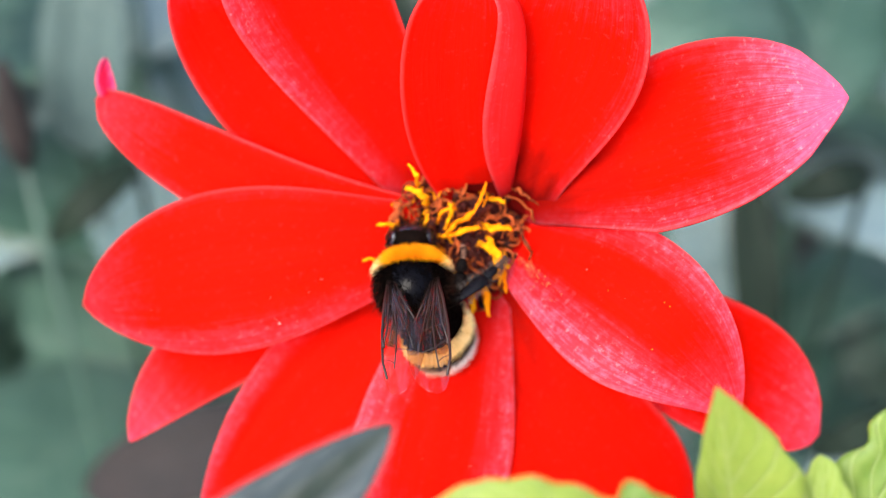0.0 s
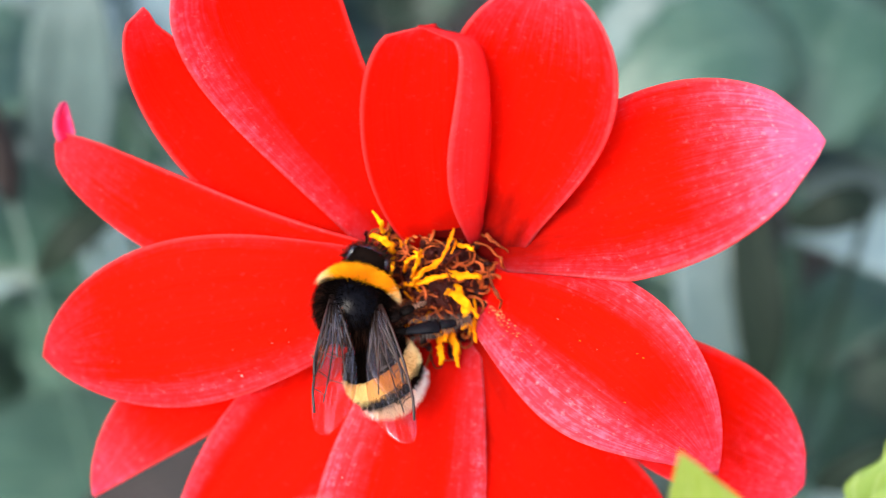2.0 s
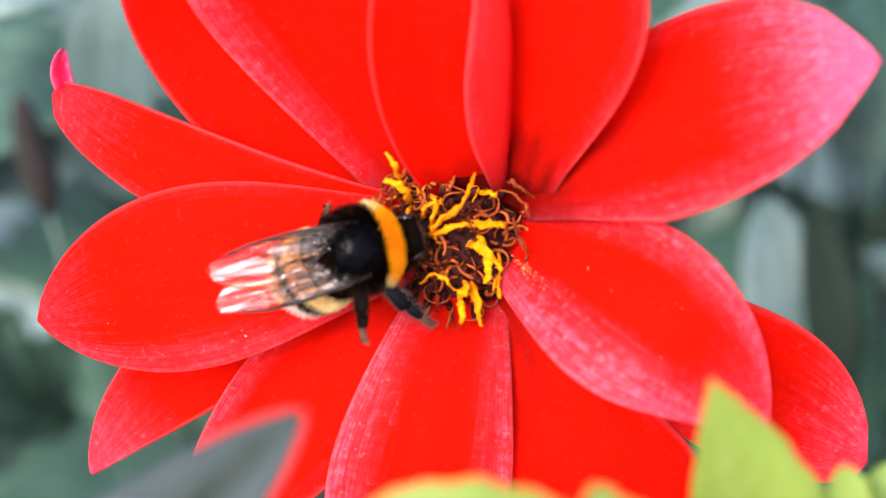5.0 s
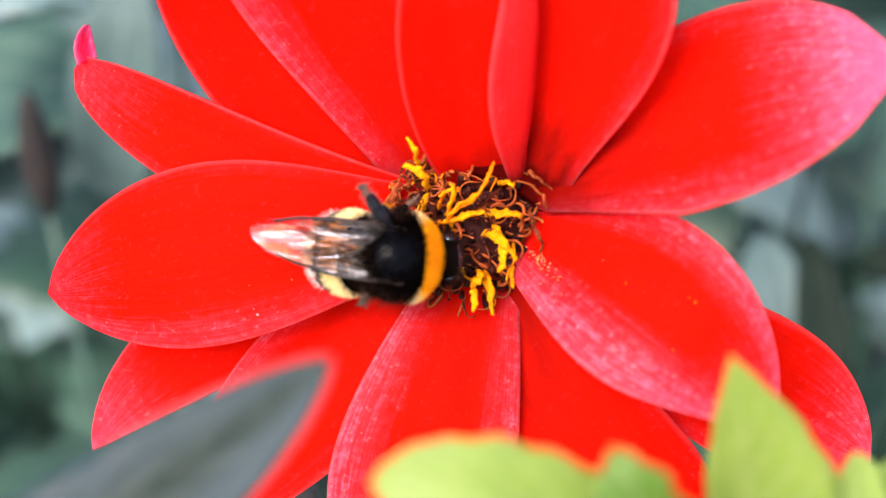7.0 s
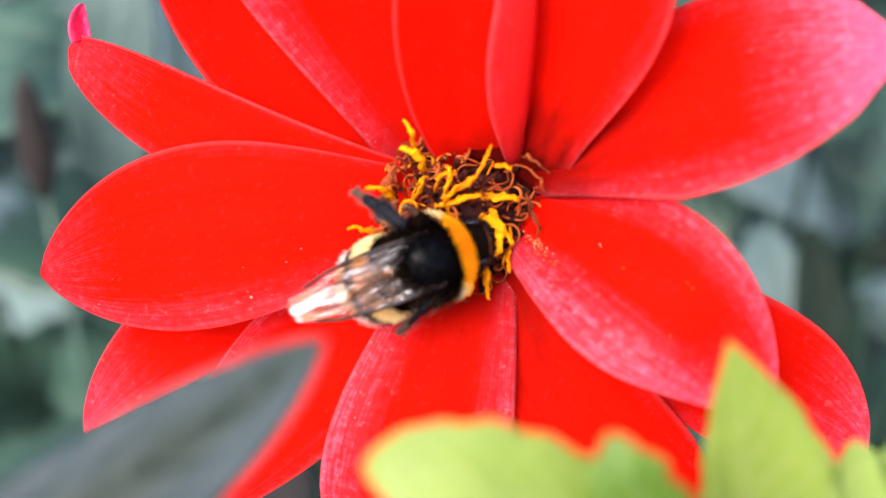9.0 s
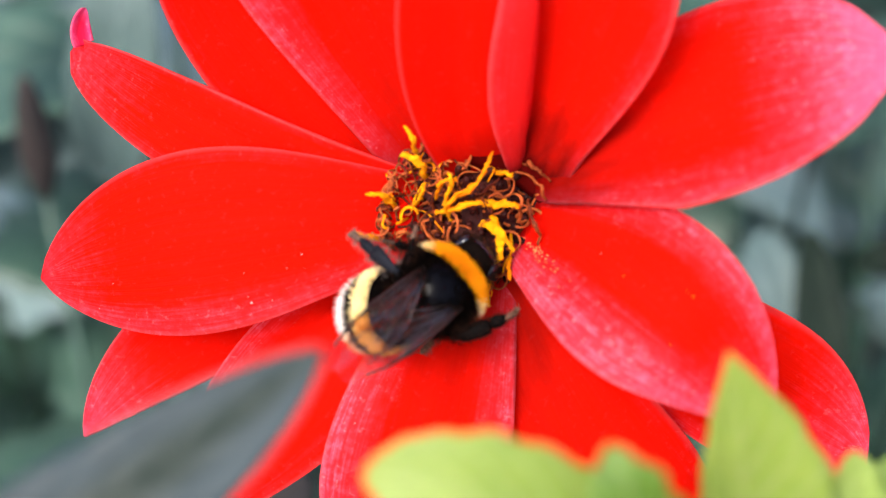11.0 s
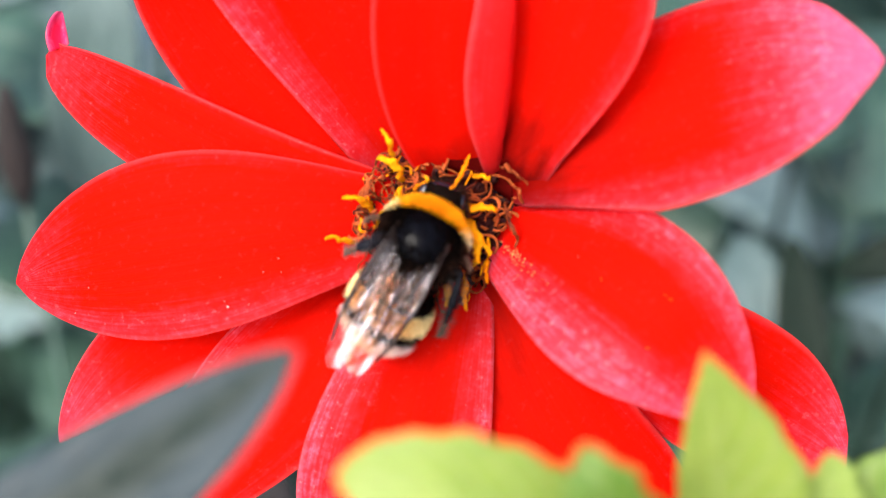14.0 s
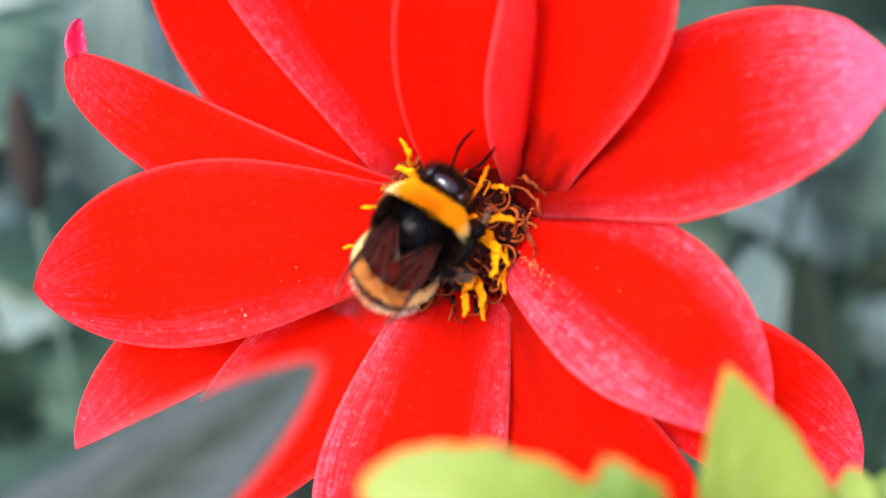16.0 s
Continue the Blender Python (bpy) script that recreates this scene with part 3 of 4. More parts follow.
        if i >= 140:
            # a looser tangle lies over the upper rim
            a = rng.uniform(1.2, 3.7)
            r = rng.uniform(4.0, 6.4)
            p = Vector((-0.4 + r * math.cos(a), 1.7 + r * math.sin(a), rng.uniform(1.8, 3.6)))
        out = Vector((math.cos(a), math.sin(a), 0))
        go = (out * rng.uniform(0, 0.8) + Vector((-math.sin(a), math.cos(a), 0)) * rng.choice((-1, 1)) + Vector((0, 0, rng.uniform(0.1, 1.0)))).normalized()
        spin = Vector((rng.uniform(-0.5, 0.5), rng.uniform(-0.5, 0.5), rng.choice((-1, 1)) * rng.uniform(0.3, 1.0)))
        pts, radii = [], []
        n = rng.randrange(9, 15)
        thin = rng.uniform(0.11, 0.22)
        for k in range(n):
            s = k / (n - 1)
            pts.append(p * MM)
            radii.append(thin * MM * (1.15 - 0.55 * s) * (1 + 0.5 * noise.noise(p * 1.7)))
            go = (go + go.cross(spin) * 0.42 + noise.noise_vector(p * 0.9) * 0.55).normalized()
            p = p + go * 0.42
            flat = Vector((p.x - centre.x, p.y - centre.y, 0))
            low = dome(min(flat.length, 6.9), math.atan2(flat.y, flat.x), 0.3).z if flat.length < 7.2 else 0.8
            p.z = min(max(p.z, low), low + 2.6)
            if flat.length > 8.2:
                go = (go - flat.normalized() * 0.7).normalized()
        bm = bmesh.new()
        tube(bm, pts, radii, 6, 0.5)
        part("withered_strand", bm, M_STRAND if i % 13 else M_POLLEN, f)
    # crumbs of pollen fallen on the petals
    def crumb(name, surface, i, k, r, material):
        p, n = surface[i][k]
        q, _ = surface[min(i + 1, len(surface) - 1)][k]
        o, _ = surface[i][min(k + 1, len(surface[0]) - 1)]
        at = p + (q - p) * rng.uniform(-0.6, 0.6) + (o - p) * rng.uniform(-0.6, 0.6) + n * (0.16 + r * 0.4)
        bm = bmesh.new()
        ball(bm, at * MM, [r * MM * rng.uniform(0.8, 1.3) for _ in range(3)], 7, 5, lambda d: 1 + 0.25 * noise.noise(d * 3))
        part(name, bm, material, f)

    lower_right, left, bottom, top_left = petal_faces[10], petal_faces[11], petal_faces[9], petal_faces[4]
    # a smear of them along the foot of the lower right petal
    for k in range(70):
        way = rng.betavariate(1.3, 2.2)
        x, y = 8.0 + 3.6 * way + rng.gauss(0, 0.22), -1.5 - 4.2 * way + rng.gauss(0, 0.22)
        i, j = min(((i, j) for i in range(1, 24) for j in range(len(lower_right[0]))), key=lambda c: (lower_right[c[0]][c[1]][0].x - x) ** 2 + (lower_right[c[0]][c[1]][0].y - y) ** 2)
        crumb("pollen_crumb", lower_right, i, j, rng.uniform(0.03, 0.11) * (1.1 - 0.6 * way), M_SMEAR)
    for k in range(4):
        crumb("pollen_crumb", lower_right, rng.randrange(14, 28), rng.randrange(9, 18), rng.uniform(0.05, 0.09), M_POLLEN)
    for k in range(8):
        crumb("dust_grain", left, rng.randrange(12, 36), rng.randrange(2, 12), rng.uniform(0.03, 0.06), M_DUST)
    crumb("dust_grain", left, 17, 3, 0.11, M_DUST)
    for k in range(9):
        crumb("dust_grain", bottom, rng.randrange(10, 36), rng.randrange(2, 22), rng.uniform(0.03, 0.055), M_DUST)
    for k in range(9):
        crumb("dust_grain", lower_right, rng.randrange(6, 34), rng.randrange(12, 23), rng.uniform(0.03, 0.05), M_DUST)
    for x, y, z, r in ((-2.9, 10.3, -4.4, 0.2), (2.6, 8.7, -5.0, 0.2)):
        bm = bmesh.new()
        ball(bm, Vector((x, y, z)) * MM, [r * MM * rng.uniform(0.8, 1.3) for _ in range(3)], 8, 6, lambda d: 1 + 0.25 * noise.noise(d * 3))
        part("dust_grain", bm, M_FUR_WHITE, f)


def make_stem(f):
    bm = bmesh.new()
    pts = [INTO @ Vector(p) for p in ((0.002, 0.004, 0.4965), (0.002, 0.018, 0.480), (0.003, 0.030, 0.452), (0.004, 0.038, 0.40), (0.003, 0.045, 0.30), (0.0, 0.05, 0.16), (0.0, 0.052, -0.01))]
    tube(bm, pts, [3.4 * MM, 2.2 * MM, 2.1 * MM, 2.4 * MM, 2.9 * MM, 3.4 * MM, 4.2 * MM], 10)
    part("stem", bm, M_STEM, f, "slender green-purple flower stem")
    for k in range(7):
        a = 2 * math.pi * k / 7
        d = Vector((math.cos(a), math.sin(a), 0))
        bm = blade(Vector((1.8, 0.6, -6.5)) + d * 3, Vector((1.8, 0.6, -7.5)) + d * 7, Vector((1.8, 0.6, -9)) + d * 11, 2.6, 2.6, (0, 0, 1), 10, 4, 0.4, petal_outline(0.6, 0.6, 0.4))
        part("sepal", bm, [M_STEM, M_STEM], f)


make_disc(flower)
make_stem(flower)


# ---- the bumblebee: its own y points ahead, z to its back ----
def hair_blades(spots, length, width, rng, droop):
    """A thin tapered blade for each (place, normal): its points in metres and its faces."""
    verts, faces = [], []
    for p, n in spots:
        n = (n + Vector((rng.uniform(-1, 1), rng.uniform(-1, 1) - 0.5, rng.uniform(-1, 1))) * droop).normalized()
        side = n.cross(Vector((rng.uniform(-1, 1), rng.uniform(-1, 1), rng.uniform(-1, 1)))).normalized() * width * rng.uniform(0.7, 1.3)
        tall = length * rng.uniform(0.55, 1.15)
        mid = p + n * tall * 0.55
        tip = p + n * tall + Vector((0, -0.18 * tall, 0))
        k = len(verts)
        verts += [p - side, p + side, mid - side * 0.7, mid + side * 0.7, tip]
        faces += [(k, k + 1, k + 3, k + 2), (k + 2, k + 3, k + 4)]
    return [v * MM for v in verts], faces


def hairs(name, spots, length, width, material, parent, rng, droop=0.35):
    """Fur as one part."""
    verts, faces = hair_blades(spots, length, width, rng, droop)
    me = bpy.data.meshes.new(name)
    me.from_pydata(verts, [], faces)
    me.materials.append(material)
    ob = new(name, me)
    ob.parent = parent
    return tagged(ob, kind="stuff")


def spots_on(centre, radii, count, rng, keep=lambda d: True):
    found = []
    while len(found) < count:
        d = Vector((rng.gauss(0, 1), rng.gauss(0, 1), rng.gauss(0, 1))).normalized()
        if keep(d):
            p = Vector((d.x * radii[0], d.y * radii[1], d.z * radii[2]))
            n = Vector((d.x / radii[0], d.y / radii[1], d.z / radii[2])).normalized()
            found.append((Vector(centre) + p, n))
    return found


def mm_ball(name, centre, radii, material, parent, label="", nu=24, nv=16, bulge=lambda d: 1.0):
    bm = bmesh.new()
    ball(bm, [c * MM for c in centre], [r * MM for r in radii], nu, nv, bulge)
    return part(name, bm, material, parent, label)


def wing_edge(s, lead, trail):
    return lead * math.sin(math.pi * min(1, s * 0.55 + 0.12)) ** 0.8 * (1 - s**7) ** 0.5, trail * math.sin(math.pi * min(1.0, s * 0.62 + 0.02)) ** 1.1 * (1 - s**5) ** 0.5


def make_wing(name, bee, length, lead, trail, sign, rng):
    """A membrane in x (outward along the wing is -y) with raised veins."""
    bm = bmesh.new()
    ns, nv = 22, 8
    tops, lows = [], []
    for i in range(ns + 1):
        s = math.sin(math.pi / 2 * i / ns) ** 0.9
        fr, bk = wing_edge(min(s, 0.998), lead, trail)
        ra, rb = [], []
        for k in range(nv + 1):
            v = k / nv
            x = sign * (fr * (1 - v) - bk * v)
            z = 0.13 * math.sin(v * 12 + s * 5) * math.sin(math.pi * s) + 0.35 * s * s
            ra.append(bm.verts.new(Vector((x, -s * length, z + 0.015)) * MM))
            rb.append(bm.verts.new(Vector((x, -s * length, z - 0.015)) * MM))
        tops.append(ra)
        lows.append(rb)
    for i in range(ns):
        for k in range(nv):
            bm.faces.new((tops[i][k], tops[i][k + 1], tops[i + 1][k + 1], tops[i + 1][k]))
            bm.faces.new((lows[i][k], lows[i + 1][k], lows[i + 1][k + 1], lows[i][k + 1])).material_index = 1
        bm.faces.new((tops[i][0], tops[i + 1][0], lows[i + 1][0], lows[i][0]))
        bm.faces.new((tops[i][nv], lows[i][nv], lows[i + 1][nv], tops[i + 1][nv]))
    bmesh.ops.recalc_face_normals(bm, faces=bm.faces)
    wing = part(name, bm, [M_WING, M_CLEAR], bee, "clear smoky wing with brown veins")

    def vein(line, r):
        bm = bmesh.new()
        pts = []
        for s, v in line:
            fr, bk = wing_edge(s, lead, trail)
            z = 0.13 * math.sin(v * 12 + s * 5) * math.sin(math.pi * s) + 0.35 * s * s
            pts.append(Vector((sign * (fr * (1 - v) - bk * v), -s * length, z)) * MM)
        tube(bm, pts, r * (1.3 if r > 0.055 else 1.0) * MM, 5)
        part("vein", bm, M_VEIN, wing)

    vein([(0, 0.1), (0.2, 0.02), (0.45, 0.01), (0.7, 0.02), (0.85, 0.08)], 0.11)
    vein([(0, 0.25), (0.2, 0.2), (0.4, 0.15), (0.6, 0.03)], 0.08)
    vein([(0, 0.4), (0.2, 0.4), (0.4, 0.42), (0.6, 0.36), (0.78, 0.3)], 0.06)
    vein([(0.02, 0.6), (0.25, 0.62), (0.45, 0.68), (0.62, 0.75)], 0.06)
    vein([(0.0, 0.8), (0.2, 0.86), (0.38, 0.95)], 0.06)
    vein([(0.4, 0.15), (0.43, 0.4), (0.45, 0.68)], 0.05)
    vein([(0.55, 0.07), (0.58, 0.25), (0.62, 0.4), (0.64, 0.7)], 0.05)
    vein([(0.68, 0.03), (0.7, 0.2), (0.74, 0.32)], 0.05)
    vein([(0.2, 0.2), (0.23, 0.4), (0.25, 0.62)], 0.05)
    return wing


def make_leg(bee, name, long, wide, rng, label=""):
    """A leg in two jointed pieces, each lying along its own y: the thigh, and the shin with its foot. long: their lengths; wide: their half-widths."""
    (l1, l2), (w1, w2) = long, wide
    bm = bmesh.new()
    tube(bm, [Vector((0, l1 * s, 0.12 * math.sin(math.pi * s))) * MM for s in (-0.06, 0.1, 0.35, 0.65, 0.9, 1.03)], [w1 * k * MM for k in (0.5, 0.9, 1.0, 0.95, 0.75, 0.45)], 10)
    leg = part(name, bm, M_BLACK, bee, label)
    spots = []
    for _ in range(800):
        s, a = rng.uniform(0.05, 1.0), rng.uniform(0, 2 * math.pi)
        d = Vector((math.cos(a), 0, math.sin(a)))
        spots.append((Vector((0, l1 * s, 0)) + d * w1 * 0.85, d))
    hairs("bristles", spots, 0.75, 0.022, M_FUR_BLACK, leg, rng)
    hind = name == "hind_leg"
    bm = bmesh.new()
    tube(bm, [Vector((0, l2 * s, 0.08 * math.sin(math.pi * s))) * MM for s in (-0.02, 0.05, 0.2, 0.36, 0.46, 0.5)], [w2 * k * MM for k in ((0.5, 0.6, 0.85, 1.15, 1.2, 0.6) if hind else (0.6, 0.8, 0.95, 1.0, 0.9, 0.5))], 10, 0.55)
    tube(bm, [Vector((0, l2 * s, 0)) * MM for s in (0.5, 0.53, 0.62, 0.72, 0.75)], [w2 * k * MM for k in (0.4, 0.75, 0.8, 0.6, 0.3)], 8, 0.5)
    above = len(bm.faces)
    for k in range(4):
        a = 0.75 + 0.055 * k
        tube(bm, [Vector((0, l2 * a, -0.25 * k * k * 0.12)) * MM, Vector((0, l2 * (a + 0.025), -0.25 * k * k * 0.12)) * MM, Vector((0, l2 * (a + 0.055), -0.25 * (k + 1) ** 2 * 0.12)) * MM], [w2 * r * MM for r in (0.3, 0.46, 0.28)], 6)
    for sx in (-1, 1):
        tube(bm, [Vector((0, l2 * 0.97, -0.4)) * MM, Vector((sx * 0.2, l2 * 1.0, -0.5)) * MM, Vector((sx * 0.3, l2 * 1.01, -0.75)) * MM], [0.06 * MM, 0.05 * MM, 0.015 * MM], 5)
    for f in list(bm.faces)[above:]:
        f.material_index = 1
    spots = []
    for _ in range(700 if hind else 760):
        s, a = rng.uniform(0.05, 0.97), rng.uniform(0, 2 * math.pi)
        if hind and s < 0.72 and abs(math.cos(a)) < 0.55:
            continue
        d = Vector((math.cos(a), 0.25, math.sin(a) * 0.6)).normalized()
        spots.append((Vector((0, l2 * s, 0)) + Vector((d.x, 0, d.z * 0.55)) * w2 * (1.0 if s < 0.5 else 0.6 if s < 0.75 else 0.25), d))
    verts, faces = hair_blades(spots, 0.75 if hind else 0.62, 0.02, rng, 0.2)
    points = [bm.verts.new(v) for v in verts]
    for face in faces:
        bm.faces.new([points[k] for k in face]).material_index = 2
    shin = part("shin", bm, [M_SHIN if hind else M_BLACK, M_FOOT, M_FUR_GREY if hind else M_FUR_BROWN], leg)
    return leg, shin, l1, l2


def belt(name, c, r, hi, lo, material, parent, label):
    """A ring of an ellipsoid between two heights along y, from -1 to 1."""
    bm = bmesh.new()
    rows = []
    for j in range(9):
        y = max(-0.999, min(0.999, hi + (lo - hi) * j / 8))
        k = math.sqrt(1 - y * y)
        rows.append([bm.verts.new(Vector((r[0] * k * math.cos(a), c[1] + r[1] * y, c[2] + r[2] * k * math.sin(a))) * MM) for a in (2 * math.pi * i / 32 for i in range(32))])
    for a, b in zip(rows, rows[1:]):
        for i in range(32):
            bm.faces.new((a[i], b[i], b[(i + 1) % 32], a[(i + 1) % 32]))
    return part(name, bm, material, parent, label)


def make_bee():
    rng = random.Random(11)
    bee = thing("bumblebee", BLOOM @ pose(-0.004, -0.003, 0.008), "furry black bumblebee with golden collar and white tail on the flower", "bumblebee")
    parts = {}
    # thorax, with a polished bald patch on its back
    tr, tc = (3.75, 3.75, 3.3), (0, 0, 0)
    thorax = mm_ball("thorax", tc, tr, M_FUR_BLACK, bee, "black furry thorax, bald and glossy on its back", 32, 22)
    thorax.data.materials.append(M_SHELL)
    for f in thorax.data.polygons:
        d = Vector([v / MM / k for v, k in zip(f.center, tr)])
        f.material_index = 1 if d.z > 0.5 and abs(d.x) < 0.6 and abs(d.y + 0.28) < 0.6 else 0
    bald = lambda d: d.z > 0.60 and (d.x / 0.30) ** 2 + ((d.y + 0.26) / 0.30) ** 2 < 1 and rng.random() < 0.75
    in_collar = lambda d: 0.40 + rng.gauss(0, 0.035) < d.y < 0.84 and d.z > -0.45
    side = lambda d: abs(d.x) > rng.uniform(0.72, 0.95)
    hairs("fur", spots_on(tc, tr, 8500, rng, lambda d: not 0.43 < d.y < 0.82 and not bald(d)), 0.95, 0.026, M_FUR_BLACK, thorax, rng, 0.45)
    hairs("long_fur", spots_on(tc, tr, 1500, rng, lambda d: d.y < 0.36 and d.z < 0.55), 1.5, 0.02, M_FUR_BROWN, thorax, rng, 0.4)
    band = belt("collar", tc, [k * 1.012 for k in tr], 0.82, 0.45, M_FUR_GOLD, bee, "golden orange furry collar")
    hairs("fur", spots_on(tc, tr, 8000, rng, lambda d: in_collar(d) and not side(d)), 1.2, 0.022, M_FUR_GOLD, band, rng, 0.30)
    hairs("pale_fur", spots_on(tc, tr, 2600, rng, lambda d: in_collar(d) and side(d)), 1.2, 0.024, M_FUR_CREAM, band, rng, 0.35)
    # head
    head = mm_ball("head", (0, 0, 0), (2.3, 1.5, 1.9), M_FUR_BLACK, bee, "black head with shiny crown", bulge=lambda d: 1 + 0.06 * d.z)
    head.location = Vector((0, 4.35, -0.9)) * MM
    hairs("fur", spots_on((0, 0, 0), (2.3, 1.5, 1.9), 1700, rng, lambda d: d.z < 0.6 or abs(d.x) > 0.6), 0.6, 0.024, M_FUR_BLACK, head, rng, 0.5)
    hairs("long_fur", spots_on((0, 0, 0), (2.3, 1.5, 1.9), 1500, rng, lambda d: d.y > -0.3), 1.0, 0.022, M_FUR_BROWN, head, rng, 0.5)
    mm_ball("crown", (0, 0.1, 1.36), (1.5, 0.85, 0.7), M_EYE, head, "shiny blue-black crown of the head", 22, 14)
    for sx in (-1, 1):
        mm_ball("eye", (sx * 1.8, 0.1, 0.3), (0.6, 0.85, 1.25), M_EYE, head, "dark glossy oval eye", 18, 12)
        bm = bmesh.new()
        line = [(sx * 0.5, 1.2, 0.5), (sx * 0.8, 2.1, 1.0), (sx * 1.1, 3.0, 1.3), (sx * 1.25, 3.3, 1.35), (sx * 1.35, 4.1, 1.1), (sx * 1.35, 5.0, 0.8), (sx * 1.25, 5.8, 0.4)]
        tube(bm, [Vector(p) * MM for p in line], [0.14 * MM, 0.13 * MM, 0.13 * MM, 0.17 * MM, 0.17 * MM, 0.16 * MM, 0.08 * MM], 8)
        parts["antenna", sx] = part("antenna", bm, M_BLACK, head, "thin black antenna")
    bm = bmesh.new()
    tube(bm, [Vector(p) * MM for p in ((0, 0.9, -1.2), (0, 1.3, -2.4), (0, 1.2, -3.6))], [0.35 * MM, 0.25 * MM, 0.12 * MM], 7)
    part("tongue", bm, M_VEIN, head)
    # abdomen, hinged behind the thorax
    c, r = (0, -3.5, -0.3), (3.9, 4.3, 3.45)
    abdomen = mm_ball("abdomen", c, [k * 0.985 for k in r], M_BLACK, bee, "rounded black abdomen with a pale band and white tail", 32, 22)
    zones = ((0.97, 0.34, M_FUR_BLACK, "black", 3800, 0.6), (0.34, -0.14, M_FUR_CREAM, "pale yellow", 4600, 0.6), (-0.14, -0.50, M_FUR_BLACK, "black", 3000, 0.6), (-0.50, -1.0, M_FUR_WHITE, "white", 3800, 1.0))
    for hi, lo, material, tone, count, tall in zones:
        belt("tergite", c, r, hi, lo, material, abdomen, tone + " furry abdomen segment")
        hairs("fur", spots_on(c, r, count, rng, lambda d: lo - 0.03 + rng.gauss(0, 0.02) <= d.y <= hi + 0.02), tall, 0.022, material, abdomen, rng)
    # wings: the hind pair lies under the fore pair
    for sx in (-1, 1):
        fore = make_wing("fore_wing", bee, 14.8, 1.5, 3.3, sx, rng)
        hind = make_wing("hind_wing", bee, 9.2, 0.9, 2.4, sx, rng)
        parts["fore", sx], parts["hind", sx] = fore, hind
        parts["front_leg", sx] = make_leg(bee, "front_leg", (2.9, 5.0), (0.58, 0.5), rng)
        parts["middle_leg", sx] = make_leg(bee, "middle_leg", (3.7, 6.0), (0.85, 0.8), rng)
        parts["hind_leg", sx] = make_leg(bee, "hind_leg", (4.4, 7.2), (0.78, 0.76), rng, "black bristly hind leg with a shining shin")
    parts["head"], parts["abdomen"] = head, abdomen
    return bee, parts


bee, bee_parts = make_bee()


# ---- leaves ----
def toothed(p, q, teeth, depth):
    smooth = petal_outline(p, q, 0.1)
    return lambda s, side: smooth(s, side) * (1 - depth * (0.5 - 0.5 * math.cos(2 * math.pi * ((s * teeth + (0.3 if side > 0 else 0)) % 1.0) ** 1.6)))


def jagged(p, q, peaks, depth):
    """Teeth of uneven spacing and height: peaks are (way, height)."""
    smooth = petal_outline(p, q, 0.1)

    def shape(s, side):
        near = max(h * max(0.0, 1 - abs(s - w) / 0.085) ** 0.8 for w, h in peaks)
        return smooth(s, side) * (1 - depth + depth * near)

    return shape


def leafed_stalk(points, radii, parent, label="", material=None):
    bm = bmesh.new()
    tube(bm, points, [r * MM for r in radii], 8)
    return part("stem", bm, material or M_STEM, parent, label)


def make_near_plants():
    """The lime green, deeply cut leaf and the blue-grey leaf that stand before the flower."""
    root = Vector((0.045, -0.085, 0.0))
    green = thing("cut_leaf_plant", pose(*root), "low plant with bright lime green toothed leaf by the flower", "plant")
    to_root = Matrix.Translation(-root) @ BLOOM

    def leaflet(base, mid, tip, wl, wr, shape, face=(0, 0.1, 1), cup=0.15):
        bm = blade(base, mid, tip, wl, wr, face, 60, 6, 0.35, shape, cup=cup, pleat=0.3)
        bm.transform(to_root)
        part("leaflet", bm, [M_LEAF, M_LEAF], green)

    leaflet((24.6, -30, 37), (23.0, -19.5, 42), (21.2, -8.8, 47), 3.4, 7.4, toothed(0.6, 1.0, 5, 0.06))
    leaflet((22.5, -29.5, 44), (8.8, -20.0, 56.0), (-3.9, -16.6, 57.0), 4.7, 5.2, jagged(0.6, 0.6, ((0.90, 1), (0.83, 0.9), (0.71, 1), (0.59, 0.7), (0.44, 0.6), (0.24, 0.8)), 0.16))
    leaflet((21, -28, 46), (14.9, -19.6, 56.0), (12.2, -14.3, 57.0), 3.5, 3.1, toothed(0.7, 0.8, 4, 0.2))
    leaflet((27, -32, 36), (31, -24, 39), (31.5, -16.4, 40), 3.4, 3.6, toothed(0.7, 0.7, 4, 0.2))
    leaflet((29, -32, 35), (38, -21, 36), (46, -7, 36), 5.0, 5.0, toothed(0.7, 0.8, 6, 0.25))
    end = to_root @ (Vector((25, -31, 36)) * MM)
    leafed_stalk([Vector((0, 0, -0.005)), Vector((0.004, -0.004, 0.15)), Vector((0.002, -0.012, 0.34)), end * 0.8 + Vector((0, -0.012, 0.36 * 0.2)), end], [2.4, 2.2, 1.8, 1.5, 1.2], green, "green leaf stalk")

    root2 = Vector((-0.06, -0.09, 0.0))
    grey = thing("grey_leaf_plant", pose(*root2), "plant with a broad blue-grey leaf before the flower", "plant")
    to_root2 = Matrix.Translation(-root2) @ BLOOM
    bm = blade((-42, -33, 66), (-20, -18.2, 64), (-6.0, -7.9, 62), 4.6, 6.0, (0.1, 0.3, 1), 30, 6, 0.4, petal_outline(0.4, 0.8, 0.2), cup=0.2, pleat=0.3)
    bm.transform(to_root2)
    part("leaf", bm, [M_GREY, M_GREY], grey)
    end = to_root2 @ (Vector((-41.5, -32.7, 66)) * MM)
    leafed_stalk([Vector((0, 0, -0.005)), Vector((0.002, 0.006, 0.2)), end * 0.86 + Vector((-0.004, -0.006, 0)), end], [2.2, 2.0, 1.6, 1.2], grey, "grey green leaf stalk")


make_near_plants()


